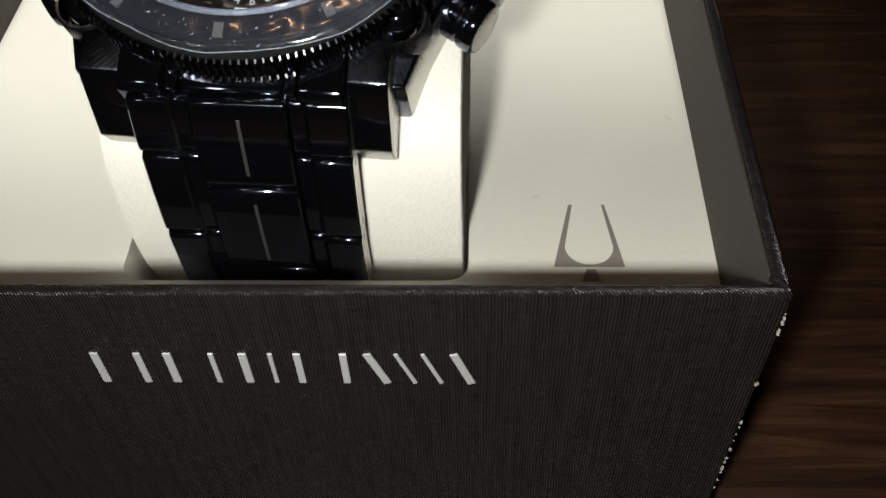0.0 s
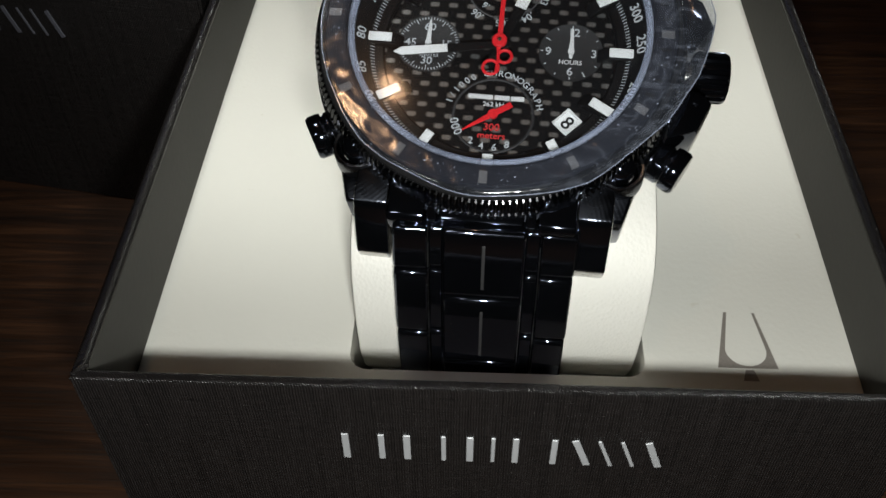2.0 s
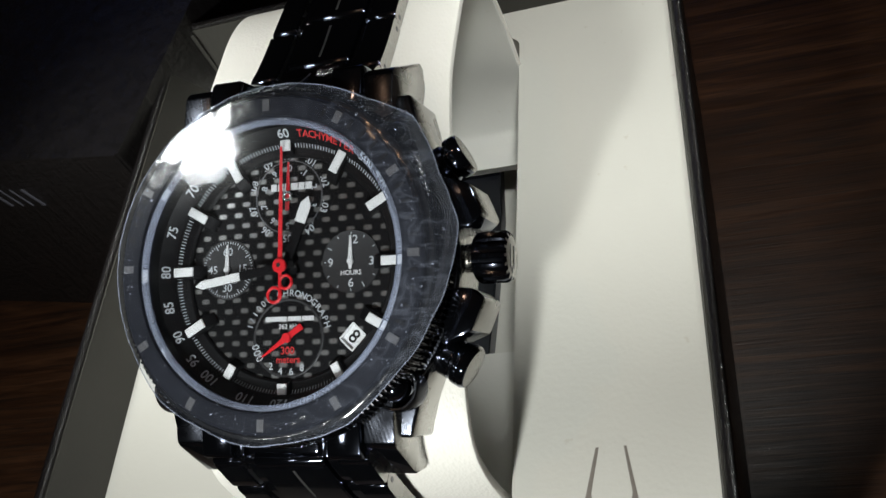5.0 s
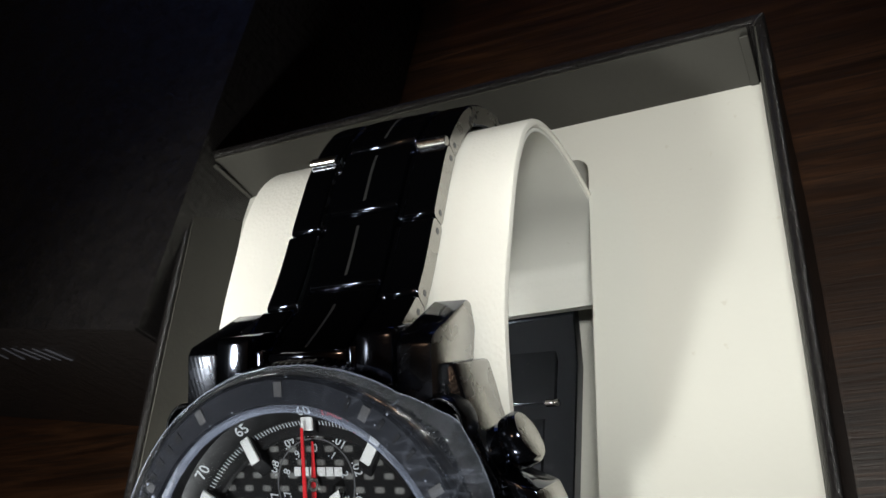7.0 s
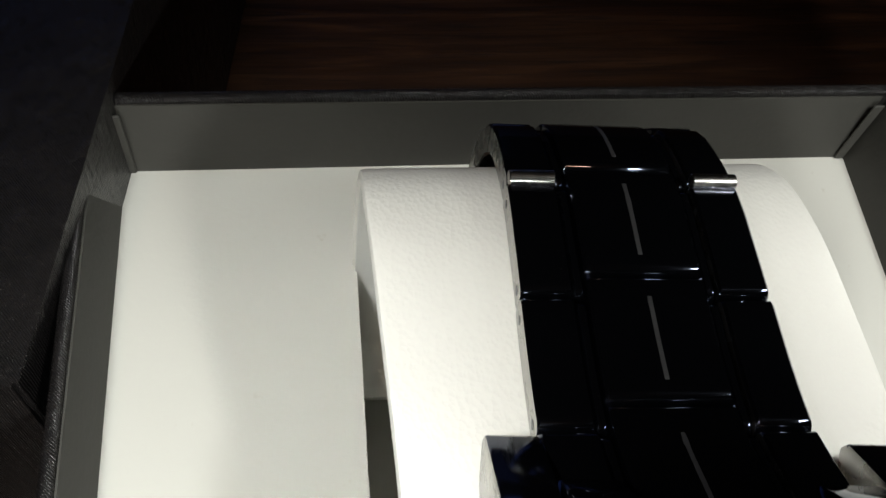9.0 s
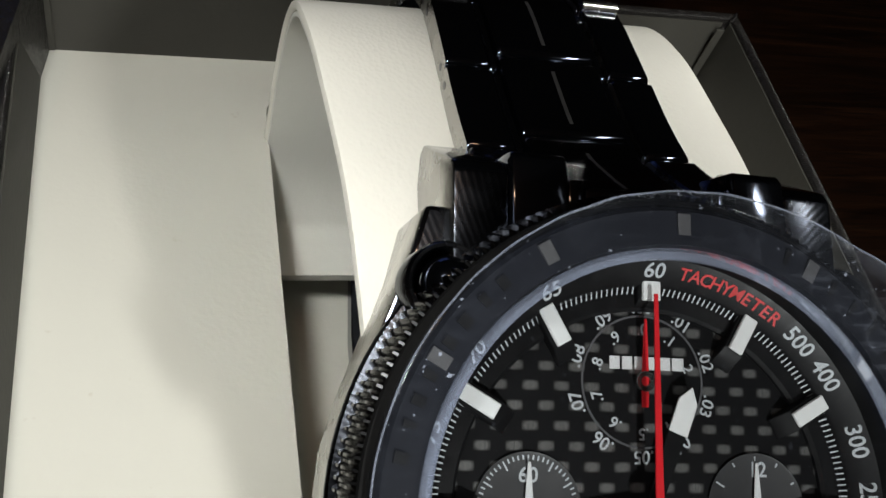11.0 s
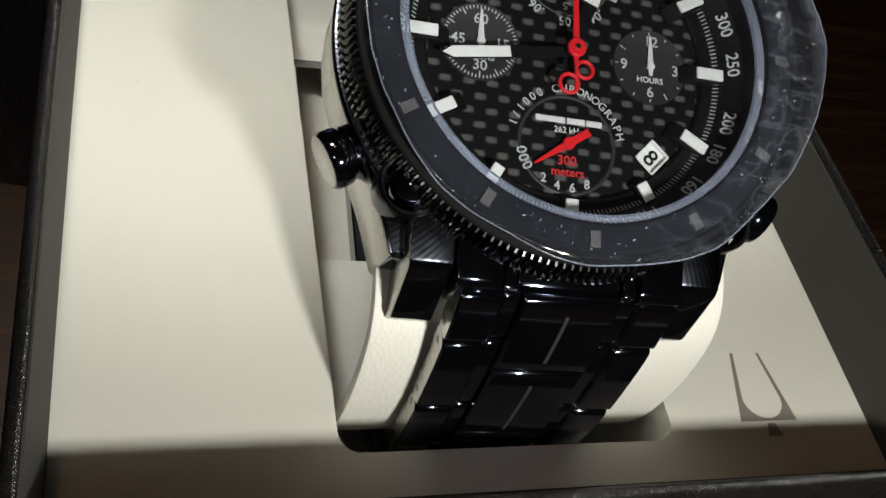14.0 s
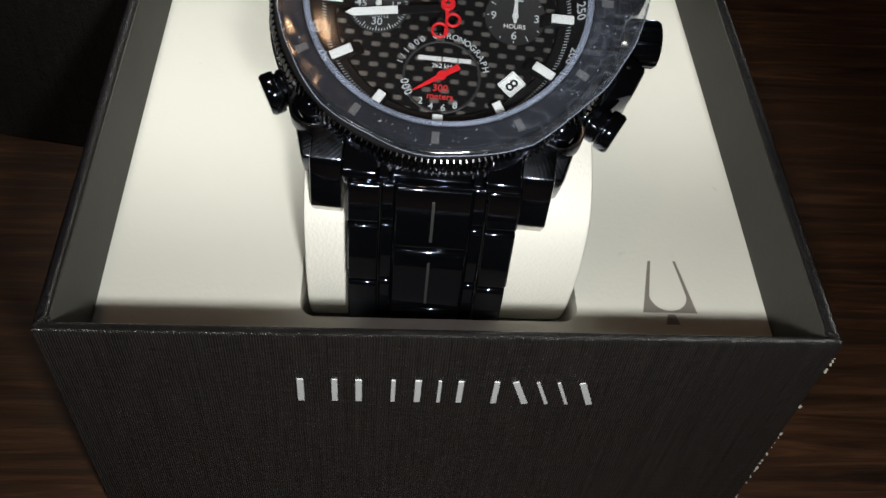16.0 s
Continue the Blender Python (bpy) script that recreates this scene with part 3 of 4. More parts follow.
# case: a plan with swelling sides, chamfered
side = [(16.8, -21.6), (18.2, -16.5), (19.9, -12.0), (21.5, -7.5), (22.6, -3.5), (22.9, 0.0), (22.6, 3.5), (21.5, 7.5), (19.9, 12.0), (18.2, 16.5), (16.8, 21.6)]
plan = side + [(13.5, 21.6), (11.0, 19.0), (-11.0, 19.0), (-13.5, 21.6)] + [(-x, -y) for x, y in side] + [(-13.5, -21.6), (-11.0, -19.0), (11.0, -19.0), (13.5, -21.6)]
case = head_part("case", slab(plan, -11.6, -2.35, 0.45, 2), GLOSS_BLACK, label="polished black case middle")
side_faces(case, LIT_SIDE_METAL, 0, 0.75)
case.data.materials.append(FANNED)
for p in case.data.polygons:
    if p.normal[2] > 0.95:
        p.material_index = 2
head_part("caseback", lathe([(0.01, -13.2), (17, -13.2), (19.2, -12.0), (20.2, -9.6)], 64), SATIN_BLACK)
head_part("shoulder", lathe([(23.3, -2.5), (23.3, -2.05), (23.1, -1.7), (22.4, -1.5)], 96), FANNED)

# lugs, two at each end
for sx in (-1, 1):
    for sy in (-1, 1):
        prof = [(15.0, 0.6), (22.2, -0.3), (22.9, -1.0), (26.3, -7.4), (25.9, -11.1), (24.0, -12.0), (15.0, -9.0)]
        if sy > 0:
            prof = [(15.0, 0.6), (23.8, 0.1), (24.7, -0.6), (28.2, -9.6), (27.8, -10.8), (25.0, -11.6), (15.0, -9.0)]
        shape = slab(prof, 11.3, 15.4, 0.3, 2)
        verts = [Vector((sx * v.z, sy * v.x, v.y)) for v in shape[0]]
        lug = side_faces(head_part("lug", (verts, shape[1]), GLOSS_BLACK), LIT_SIDE_METAL)
        lug.data.materials.append(FANNED)
        for p in lug.data.polygons:
            if abs(p.normal[1]) > 0.985:
                p.material_index = 1
            elif p.normal[2] > 0.9:
                p.material_index = 2
        # end link shoulder between the lugs
        back = 1.4 if sy > 0 else 0.0
        prof = [(17.5, 1.0), (23.6 + back, 0.2), (24.2 + back, -0.3), (24.6 + back, -5.0), (18.0, -8.0)]
        shape = slab(prof, 6.8, 11.1, 0.25, 2)
        head_part("end_link", ([Vector((sx * v.z, sy * v.x, v.y)) for v in shape[0]], shape[1]), GLOSS_BLACK)
        # domed screw in a round socket at the corner of the case
        cx, cy = sx * 15.7, sy * 15.5
        dome = lathe([(0.01, 2.2)] + [(1.9 * SIN(radians(a)), 0.3 + 1.9 * COS(radians(a))) for a in range(10, 100, 10)] + [(1.9, -2.6)], 28)
        d = head_part("domed_screw", moved(dome, turn(cx, cy, 0.0)), GLOSS_BLACK)
        cup = lathe([(2.35, -1.2), (2.4, 0.3), (2.55, 0.55), (2.8, 0.6), (3.0, 0.3), (3.1, -2.6)], 36)
        part("socket", moved(cup, turn(cx, cy, -0.1)), SATIN_BLACK, d)
for sy in (-1, 1):
    head_part("end_link", block(-5.1, 5.1, min(sy * 17.6, sy * 23.6), max(sy * 17.6, sy * 23.6), -6, -0.6, 0.5), GLOSS_BLACK)
    for sx in (-1, 1):
        head_part("spacer", block(min(sx * 5.3, sx * 6.5), max(sx * 5.3, sx * 6.5), min(sy * 18, sy * 23.9), max(sy * 18, sy * 23.9), -5, -0.3, 0.2), GLOSS_BLACK)

KNURL = black_metal("knurled_black_metal", 0.20, (0.060, 0.060, 0.064))
# knurled ring under the bezel: two rows of teeth on a slightly tapered wall
teeth, levels = 180, [(22.5, -2.2, 0), (22.9, -1.8, 1), (23.0, -0.4, 1), (22.95, 0.15, 1), (22.55, 0.4, 0), (22.5, 0.6, 0), (22.9, 0.85, 1), (22.8, 1.9, 1), (22.5, 2.9, 1), (22.1, 3.1, 0)]
verts, faces = [], []
for i in range(teeth * 4):
    for r, z, tooth in levels:
        a = 2 * math.pi * (i + 0.15 * z) / (teeth * 4)
        rr = r - (0.34 if tooth and i % 4 > 1 else 0.0)
        verts.append((rr * COS(a), rr * SIN(a), z))
k = len(levels)
for i in range(teeth * 4):
    n = (i + 1) % (teeth * 4)
    faces += [(i * k + j, n * k + j, n * k + j + 1, i * k + j + 1) for j in range(k - 1)]
head_part("knurled_ring", made(verts, faces), KNURL, label="coin-edged black ring")
# added matte ring that keeps the gap under the bezel dark
head_part("dark_gap_ring", lathe([(22.15, 3.0), (21.95, 3.25), (21.3, 3.3)], 96), HOLDER, label="dull black ring, added to keep the gap under the bezel dark")

# bezel with inlaid marks
BZ = 4.6
bezel = head_part("bezel", lathe([(20.4, 2.2), (21.3, 2.4), (21.3, 4.0), (21.15, 4.4), (20.9, BZ + 0.05), (20.7, BZ), (18.9, BZ + 0.25), (18.5, BZ + 0.15), (18.35, 2.2)], 128), INSERT, label="dark grey-blue bezel ring")
part("rim", ring(20.8, 21.4, 2.2, 4.3, 128, 0.22), SATIN_BLACK, bezel, m=None)


def inlay(deg, r0, r1, w, z, h=0.05):
    shape = block(-w / 2, w / 2, r0, r1, z - 0.3, z + h)
    return moved(shape, turn(rz=-deg))


for h in range(12):
    part("bezel_mark", inlay(h * 30, 19.2, 20.7, 0.95, BZ + 0.19), MARK_GREY, bezel)
for i in range(4, 20):
    if i % 5:
        part("minute_mark", inlay(i * 6, 19.3, 20.5, 0.40, BZ + 0.19, 0.02), DIAL_BLACK, bezel)
for deg, w in ((281, 1.5), (287, 0.9), (291.5, 1.3), (296.5, 1.1), (303.5, 1.3), (308.5, 1.6), (314, 1.2), (319, 1.5)):
    part("engraved_bar", inlay(deg, 19.5, 20.4, w * 0.5, BZ + 0.19, 0.03), DIAL_BLACK, bezel)

# rehaut, dial and its printing
DIAL = -1.65
head_part("rehaut", lathe([(16.0, DIAL), (16.2, -0.7), (16.4, -0.3), (18.2, 0.9), (18.4, 1.6), (18.4, 3.4)], 128), DIAL_BLACK, label="sloping black flange")
DATE = turn(9.15, -9.2, 0, 47)


def pierced_disc(r, z, hole, n=96):
    bm = bmesh.new()
    loops = [[bm.verts.new((x, y, z)) for x, y in line] for line in ([(r * COS(2 * math.pi * i / n), r * SIN(2 * math.pi * i / n)) for i in range(n)], hole)]
    edges = [bm.edges.new((l[i], l[(i + 1) % len(l)])) for l in loops for i in range(len(l))]
    bmesh.ops.triangle_fill(bm, use_beauty=True, edges=edges)
    mid = sum((v.co for v in loops[1]), Vector()) / len(hole)
    for f in [f for f in bm.faces if (f.calc_center_median() - mid).length < 0.9]:
        bm.faces.remove(f)
    return from_bm(bm)


date_hole = [(DATE @ Vector((x, y, 0))).to_2d()[:] for x, y in ((-1.25, -1.05), (1.25, -1.05), (1.25, 1.05), (-1.25, 1.05))]
dial = head_part("dial", pierced_disc(16.05, DIAL, date_hole), CARBON, label="black carbon-weave dial", flat=True)
part("flange_ring", ring(14.5, 16.3, DIAL, DIAL + 0.6, 96, 0.25), DIAL_BLACK, dial)


def printed(text, size, x, y, material, z=DIAL + 0.06, rz=0.0, name="numeral", parent=None):
    return part(name, moved(lettering(text, size), turn(x, y, z, rz)), material, parent or dial, flat=True)


def arc_text(text, size, r, deg0, step, material, z, tip=0.0, parent=None, name="word", cx=0.0, cy=0.0):
    """Letters on an arc, tops outward, from a clock angle on."""
    out = []
    for i, c in enumerate(text):
        if c == " ":
            continue
        deg = deg0 + i * step
        x, y = polar(r, deg)
        m = turn(cx + x, cy + y, z, -deg) @ turn(rx=tip)
        out.append(moved(lettering(c, size), m))
    return part(name, joined(*out), material, parent or dial, flat=True)


def rehaut_at(r):
    return -0.3 + (r - 16.4) * 1.2 / 1.8 + 0.06


for value in (60, 65, 70, 75, 80, 85, 90, 95, 100, 110, 120, 130, 140, 160, 180, 200, 250, 300, 400, 500):
    deg = (3600 / value * 6) % 360
    x, y = polar(17.32, deg)
    m = turn(x, y, rehaut_at(17.32), -deg) @ turn(rx=34)
    part("numeral", moved(lettering(str(value), 1.2), m), PRINT, dial, flat=True)
arc_text("TACHYMETER", 0.98, 17.32, 8.0, 2.95, PRINT_RED, rehaut_at(17.32), 34)
ticks = []
for i in range(240):
    if i % 20 in (0,):
        continue
    long = i % 4 == 0
    shape = made([(-0.055, 0, 0), (0.055, 0, 0), (0.055, 0.8 if long else 0.55, 0.5 if long else 0.34), (-0.055, 0.8 if long else 0.55, 0.5 if long else 0.34)], [(0, 1, 2, 3)])
    x, y = polar(15.75, i * 1.5)
    ticks.append(moved(shape, turn(x, y, DIAL + 0.75, -i * 1.5)))
part("minute_track", joined(*ticks), PRINT, dial, "fine grey minute ticks", flat=True)

# applied hour markers: a dark holder with white lume on it
for h in range(12):
    if h == 0:
        r0, r1, w = 15.2, 16.7, 1.45
    elif h == 6:
        r0, r1, w = 14.9, 16.3, 1.3
    elif h in (5, 7):
        r0, r1, w = 14.4, 16.3, 1.15
    else:
        r0, r1, w = 13.6, 16.6, 1.2
    deg = h * 30
    foot = 12.2 if h not in (0, 5, 6, 7) else r0 - 0.6
    prof = [(foot, DIAL + 0.02), (r1, DIAL + 0.02), (r1, -0.4), (r0, -0.4), (foot, DIAL + 0.3)]
    shape = slab(prof, -w / 2 - 0.25, w / 2 + 0.25, 0.08, 1)
    shape = ([Vector((v.z, v.x, v.y)) for v in shape[0]], shape[1])
    marker = part("hour_marker", moved(shape, turn(rz=-deg)), HOLDER, dial, "black holder with white lume")
    marker_top = part("lume", moved(block(-w / 2, w / 2, r0, r1, -0.45, -0.13, 0.08, 1), turn(rz=-deg)), LUME, dial, "white luminous block")


# small dials
def small_dial(cx, cy, r, ring_ticks, label):
    base = part("small_dial", moved(lathe([(0.01, 0.02), (r - 0.15, 0.02), (r, 0.08), (r, -0.2)], 64), turn(cx, cy, DIAL + 0.12)), SUBDIAL, dial, label)
    out = []
    for i in range(ring_ticks):
        long = i % 5 == 0
        shape = made([(-0.06, r - 0.22, 0), (0.06, r - 0.22, 0), (0.06, r - (0.95 if long else 0.55), 0), (-0.06, r - (0.95 if long else 0.55), 0)], [(3, 2, 1, 0)])
        out.append(moved(shape, turn(cx, cy, DIAL + 0.18, -i * 360 / ring_ticks)))
    part("tick_ring", joined(*out), PRINT, dial, flat=True)
    return base


small_dial(-9.05, 0.15, 4.0, 60, "small minutes dial")
for text, dx, dy in (("60", 0, 2.35), ("15", 2.25, 0), ("30", 0, -2.45), ("45", -2.25, 0)):
    printed(text, 1.05, -9.05 + dx, 0.15 + dy, PRINT, DIAL + 0.19)
printed("MINUTES", 0.5, -9.05, -1.45, PRINT, DIAL + 0.19, name="word")
small_dial(8.95, 0.3, 4.0, 12, "small hours dial")
for text, dx, dy in (("12", 0.2, 2.75), ("3", 2.85, -0.1), ("6", 0, -2.75), ("9", -2.85, -0.1)):
    printed(text, 1.1, 8.95 + dx, 0.3 + dy, PRINT, DIAL + 0.19)
printed("HOURS", 0.62, 8.95, -1.15, PRINT_WHITE, DIAL + 0.19, name="word")
# hundredths, above the centre
UX, UY = -0.1, 9.35
part("ring_line", moved(ring(4.75, 4.9, 0, 0.05, 72), turn(UX, UY, DIAL + 0.02)), RING_GREY, dial)
for i in range(10):
    x, y = polar(5.45, i * 36)
    printed(f".{i:02d}" if i else ".00", 0.95, UX + x, UY + y, PRINT, rz=-i * 36)
    x, y = polar(3.8, i * 36)
    printed(f".{i}", 0.85, UX + x, UY + y, PRINT, rz=-i * 36)
# thousandths, below the centre
LX, LY = 0.05, -9.1
part("ring_line", moved(lathe([(4.75, 0.0), (4.95, 0.06), (5.1, 0.0)], 72), turn(LX, LY, DIAL + 0.02)), SUBDIAL, dial)
arc_text("1/1000 CHRONOGRAPH", 0.82, 5.75, -74, 8.75, PRINT, DIAL + 0.06, cx=LX, cy=LY)
arc_text("000", 1.05, 4.75, 238, 9.5, PRINT, DIAL + 0.07, cx=LX, cy=LY)
for text, deg in (("2", 214), ("4", 194), ("6", 173), ("8", 152)):
    x, y = polar(4.35, deg)
    printed(text, 0.9, LX + x, LY + y, PRINT)
for x0, x1 in ((-3.25, -0.2), (0.0, 1.9), (2.05, 3.7)):
    part("printed_bar", block(x0, x1, -6.95, -6.35, DIAL + 0.01, DIAL + 0.06), PRINT_WHITE, dial)
printed("262 kHz", 0.62, 0.15, -7.65, PRINT_WHITE, name="word")
printed("300", 0.95, 0.0, -10.75, PRINT_RED, name="word")
printed("meters", 0.85, 0.1, -11.9, PRINT_RED, name="word")
for x0, x1 in ((-2.75, -1.95), (-1.75, -0.95), (-0.75, -0.05), (0.15, 1.15), (1.3, 2.15), (2.3, 3.25)):
    part("printed_bar", block(x0, x1, 10.2, 11.15, DIAL + 0.01, DIAL + 0.06), PRINT_WHITE, dial)
# date window
part("date_window", moved(block(-1.75, 1.75, -1.5, 1.5, DIAL - 0.6, DIAL - 0.45), DATE), LUME, dial, "white date disc under the opening")
sides = [block(-1.4, 1.4, -1.25, -1.05, DIAL - 0.45, DIAL + 0.05, 0.03, 1), block(-1.4, 1.4, 1.05, 1.25, DIAL - 0.45, DIAL + 0.05, 0.03, 1), block(-1.45, -1.25, -1.05, 1.05, DIAL - 0.45, DIAL + 0.05, 0.03, 1), block(1.25, 1.45, -1.05, 1.05, DIAL - 0.45, DIAL + 0.05, 0.03, 1)]
part("date_frame", moved(joined(*sides), DATE), LUME, dial, "bevelled white frame of the date window")
part("numeral", moved(lettering("8", 1.75), turn(9.15, -9.2, DIAL - 0.43, -43)), DIAL_BLACK, dial, flat=True)


# the watch's pointers
def hand(name, pts, z, material, deg, thick=0.16, label="", x=0.0, y=0.0):
    return head_part(name, moved(slab(pts, z, z + thick, 0.04, 1), turn(x, y, 0, -deg)), material, label=label)


minute = hand("minute_hand", [(-0.45, -1.5), (0.5, -1.5), (0.62, 6.5), (0.62, 12.4), (0.0, 13.6), (-0.62, 12.4), (-0.62, 6.5)], -0.35, HOLDER, 261.0, label="black hand with white lume")
part("lume", moved(slab([(-0.56, 6.5), (0.56, 6.5), (0.56, 12.3), (0.0, 13.3), (-0.56, 12.3)], -0.2, -0.08, 0.03, 1), turn(rz=-261.0)), LUME, minute, "white lume")
hour = hand("hour_hand", [(-0.5, -1.5), (0.5, -1.5), (0.75, 6.0), (0.75, 8.6), (0.0, 9.7), (-0.75, 8.6), (-0.75, 6.0)], -0.75, HOLDER, 20.5, label="black hand with white lume")
part("lume", moved(slab([(-0.78, 6.0), (0.78, 6.0), (0.78, 8.5), (0.0, 9.6), (-0.78, 8.5)], -0.6, -0.45, 0.03, 1), turn(rz=-20.5)), LUME, hour, "white lume")
second = hand("second_hand", [(-0.16, -2.0), (0.16, -2.0), (0.34, -0.4), (0.30, 3.0), (0.16, 15.6), (-0.16, 15.6), (-0.30, 3.0), (-0.34, -0.4)], 0.55, RED, -0.3, label="long red chronograph hand with a looped tail")
part("hub", moved(rod(0.95, 0.5, 1.05, 28, 0.12), turn(0, 0, 0)), RED, second)
part("pin", moved(rod(0.28, 1.05, 1.2, 14, 0.05), turn(0, 0, 0)), STEEL, second)
for cx, cy, r in ((0.85, -2.15, 0.85), (-0.75, -3.75, 0.95)):
    loop_pts = [(cx + r * COS(radians(a)), cy + r * SIN(radians(a)), 0.65) for a in range(0, 361, 15)]
    part("tail_loop", tube(loop_pts, 0.2, 8), RED, second)
part("tail_bar", tube([(0, -1.4, 0.64), (0.05, -3.0, 0.64), (-0.05, -4.4, 0.64)], 0.2, 8), RED, second)
for cx, cy in ((-9.05, 0.15), (8.95, 0.3)):
    needle = hand("small_hand", [(-0.18, -1.0), (0.18, -1.0), (0.34, 0.2), (0.12, 3.3), (-0.12, 3.3), (-0.34, 0.2)], DIAL + 0.35, PRINT_WHITE, 0, 0.1, "small white hand", cx, cy)
    part("hub", moved(rod(0.42, DIAL + 0.2, DIAL + 0.6, 16, 0.05), turn(cx, cy)), PRINT_WHITE, needle)
needle = hand("small_hand", [(-0.28, -1.9), (0.28, -1.9), (0.3, 0.4), (0.12, 4.6), (-0.12, 4.6), (-0.3, 0.4)], DIAL + 0.4, RED, 1, 0.1, "small red hand", UX, UY)
part("hub", moved(ring(0.35, 0.75, DIAL + 0.2, DIAL + 0.62, 20, 0.05), turn(UX, UY)), STEEL, needle)
needle = hand("small_hand", [(-0.42, -2.6), (0.42, -2.6), (0.38, 0.3), (0.10, 4.3), (-0.10, 4.3), (-0.38, 0.3)], DIAL + 0.4, RED, 236, 0.1, "small red hand", LX, LY)
part("hub", moved(rod(0.62, DIAL + 0.2, DIAL + 0.68, 18, 0.05), turn(LX, LY)), RED, needle)

# pale haze that stands in for light caught in the glass chamfer
CRYSTAL_EDGE = clear_sheet("crystal_edge", 0.20, 0.05)

# crystal
crystal = head_part("crystal", lathe([(0.01, 4.75), (9, 4.74), (17.0, 4.7), (17.9, 4.62), (18.3, 4.2), (18.34, 3.0)], 128), CRYSTAL, label="clear flat crystal with a chamfered edge")
crystal.visible_shadow = False
edge = part("crystal_edge", ring(17.55, 18.32, 3.8, 4.6, 128, 0.3), CRYSTAL_EDGE, crystal, "chamfered glass edge, its caught light put in as pale haze")
edge.visible_shadow = False

# crown, guards and pushers
AX = -5.4


def outward(x, y, deg, shape):
    """A shape along z laid outward in the dial's plane: deg from the x axis."""
    return moved(shape, turn(x, y, AX, deg) @ turn(ry=90))


stem = joined(*[lathe([(1.75, 0.55 * i), (1.95, 0.55 * i + 0.2), (1.75, 0.55 * i + 0.42)], 24) for i in range(6)])
crown_profile = [(2.6, 0.0), (3.0, 0.25), (3.25, 0.7), (3.25, 3.9), (3.0, 4.4), (2.5, 4.55), (0.01, 4.55)]
verts, faces = [], []
n = 96
for i in range(n):
    a = 2 * math.pi * i / n
    dip = 0.30 if (i // 3) % 2 else 0.0
    for j, (r, z) in enumerate(crown_profile):
        rr = r - (dip if 1 < j < 5 else 0)
        verts.append((rr * COS(a), rr * SIN(a), z))
k = len(crown_profile)
for i in range(n):
    m = (i + 1) % n
    faces += [(i * k + j, m * k + j, m * k + j + 1, i * k + j + 1) for j in range(k - 1)]
crown = side_faces(head_part("crown", outward(24.4, 0.3, 0, made(verts, faces)), GLOSS_BLACK, label="ribbed black crown, pulled out a little"), LIT_SIDE_METAL, 0, 0.93)
part("stem", outward(22.0, 0.3, 0, joined(stem, rod(1.7, 0, 3.4, 20, 0.1))), STEEL, crown, "threaded bare steel stem")
fork = [block(-0.9, -0.65, -1.2, 1.4, 0, 0.06), block(0.65, 0.9, -1.2, 1.4, 0, 0.06), block(-0.9, 0.9, -1.45, -1.2, 0, 0.06), block(-0.12, 0.12, -2.1, -1.45, 0, 0.06)]
part("crown_mark", outward(28.96, 0.3, 0, joined(*fork)), SATIN_BLACK, crown)
for sy in (-1, 1):
    pts = [(21.5, sy * 3.6), (24.8, sy * 3.7), (26.6, sy * 5.2), (25.0, sy * 9.0), (21.0, sy * 10.6)]
    pts = pts if sy > 0 else pts[::-1]
    side_faces(head_part("crown_guard", slab(pts, -9.0, -1.4, 0.5, 2), GLOSS_BLACK, label="polished black crown guard"), LIT_SIDE_METAL, 0, 0.7)
for x, y, deg in ((23.8, -13.4, -29), (23.2, 14.0, 29), (-22.8, -12.6, 209)):
    ux, uy = COS(radians(deg)), SIN(radians(deg))
    body = lathe([(1.7, -5.5), (2.0, -2.2), (2.75, -1.95), (2.85, -1.6), (2.85, -0.45), (2.6, -0.05), (2.45, 0.0), (0.01, 0.0)], 36)
    pusher = side_faces(head_part("pusher", outward(x, y, deg, body), GLOSS_BLACK, label="polished black push button"), LIT_SIDE_METAL, 0, 0.82)
    part("collar", outward(x - ux * 2.1, y - uy * 2.1, deg, lathe([(2.1, -2.5), (2.6, -2.2), (2.65, -0.4), (2.3, 0.0), (1.7, 0.0)], 32)), GLOSS_BLACK, pusher)

# ---------------- the bracelet ----------------
BRACE = smooth_path([(20.8, 9.4), (25.4, 6.4), (30.5, 3.6), (36, 2.4), (42, 1.7), (47, 1.1), (52.4, 0.3), (58, -1.7), (62.8, -4.6), (66.5, -9.6), (68.9, -17), (69.9, -28), (69.2, -42), (65.6, -53.4), (57, -58.6), (36, -59.9), (12, -59.6), (-6, -58.2), (-16, -53.2), (-21.5, -44), (-23.1, -34), (-23.15, -24), (-22.5, -16), (-21.7, -11)])
REACH = along(BRACE)
TOTAL = REACH[-1]


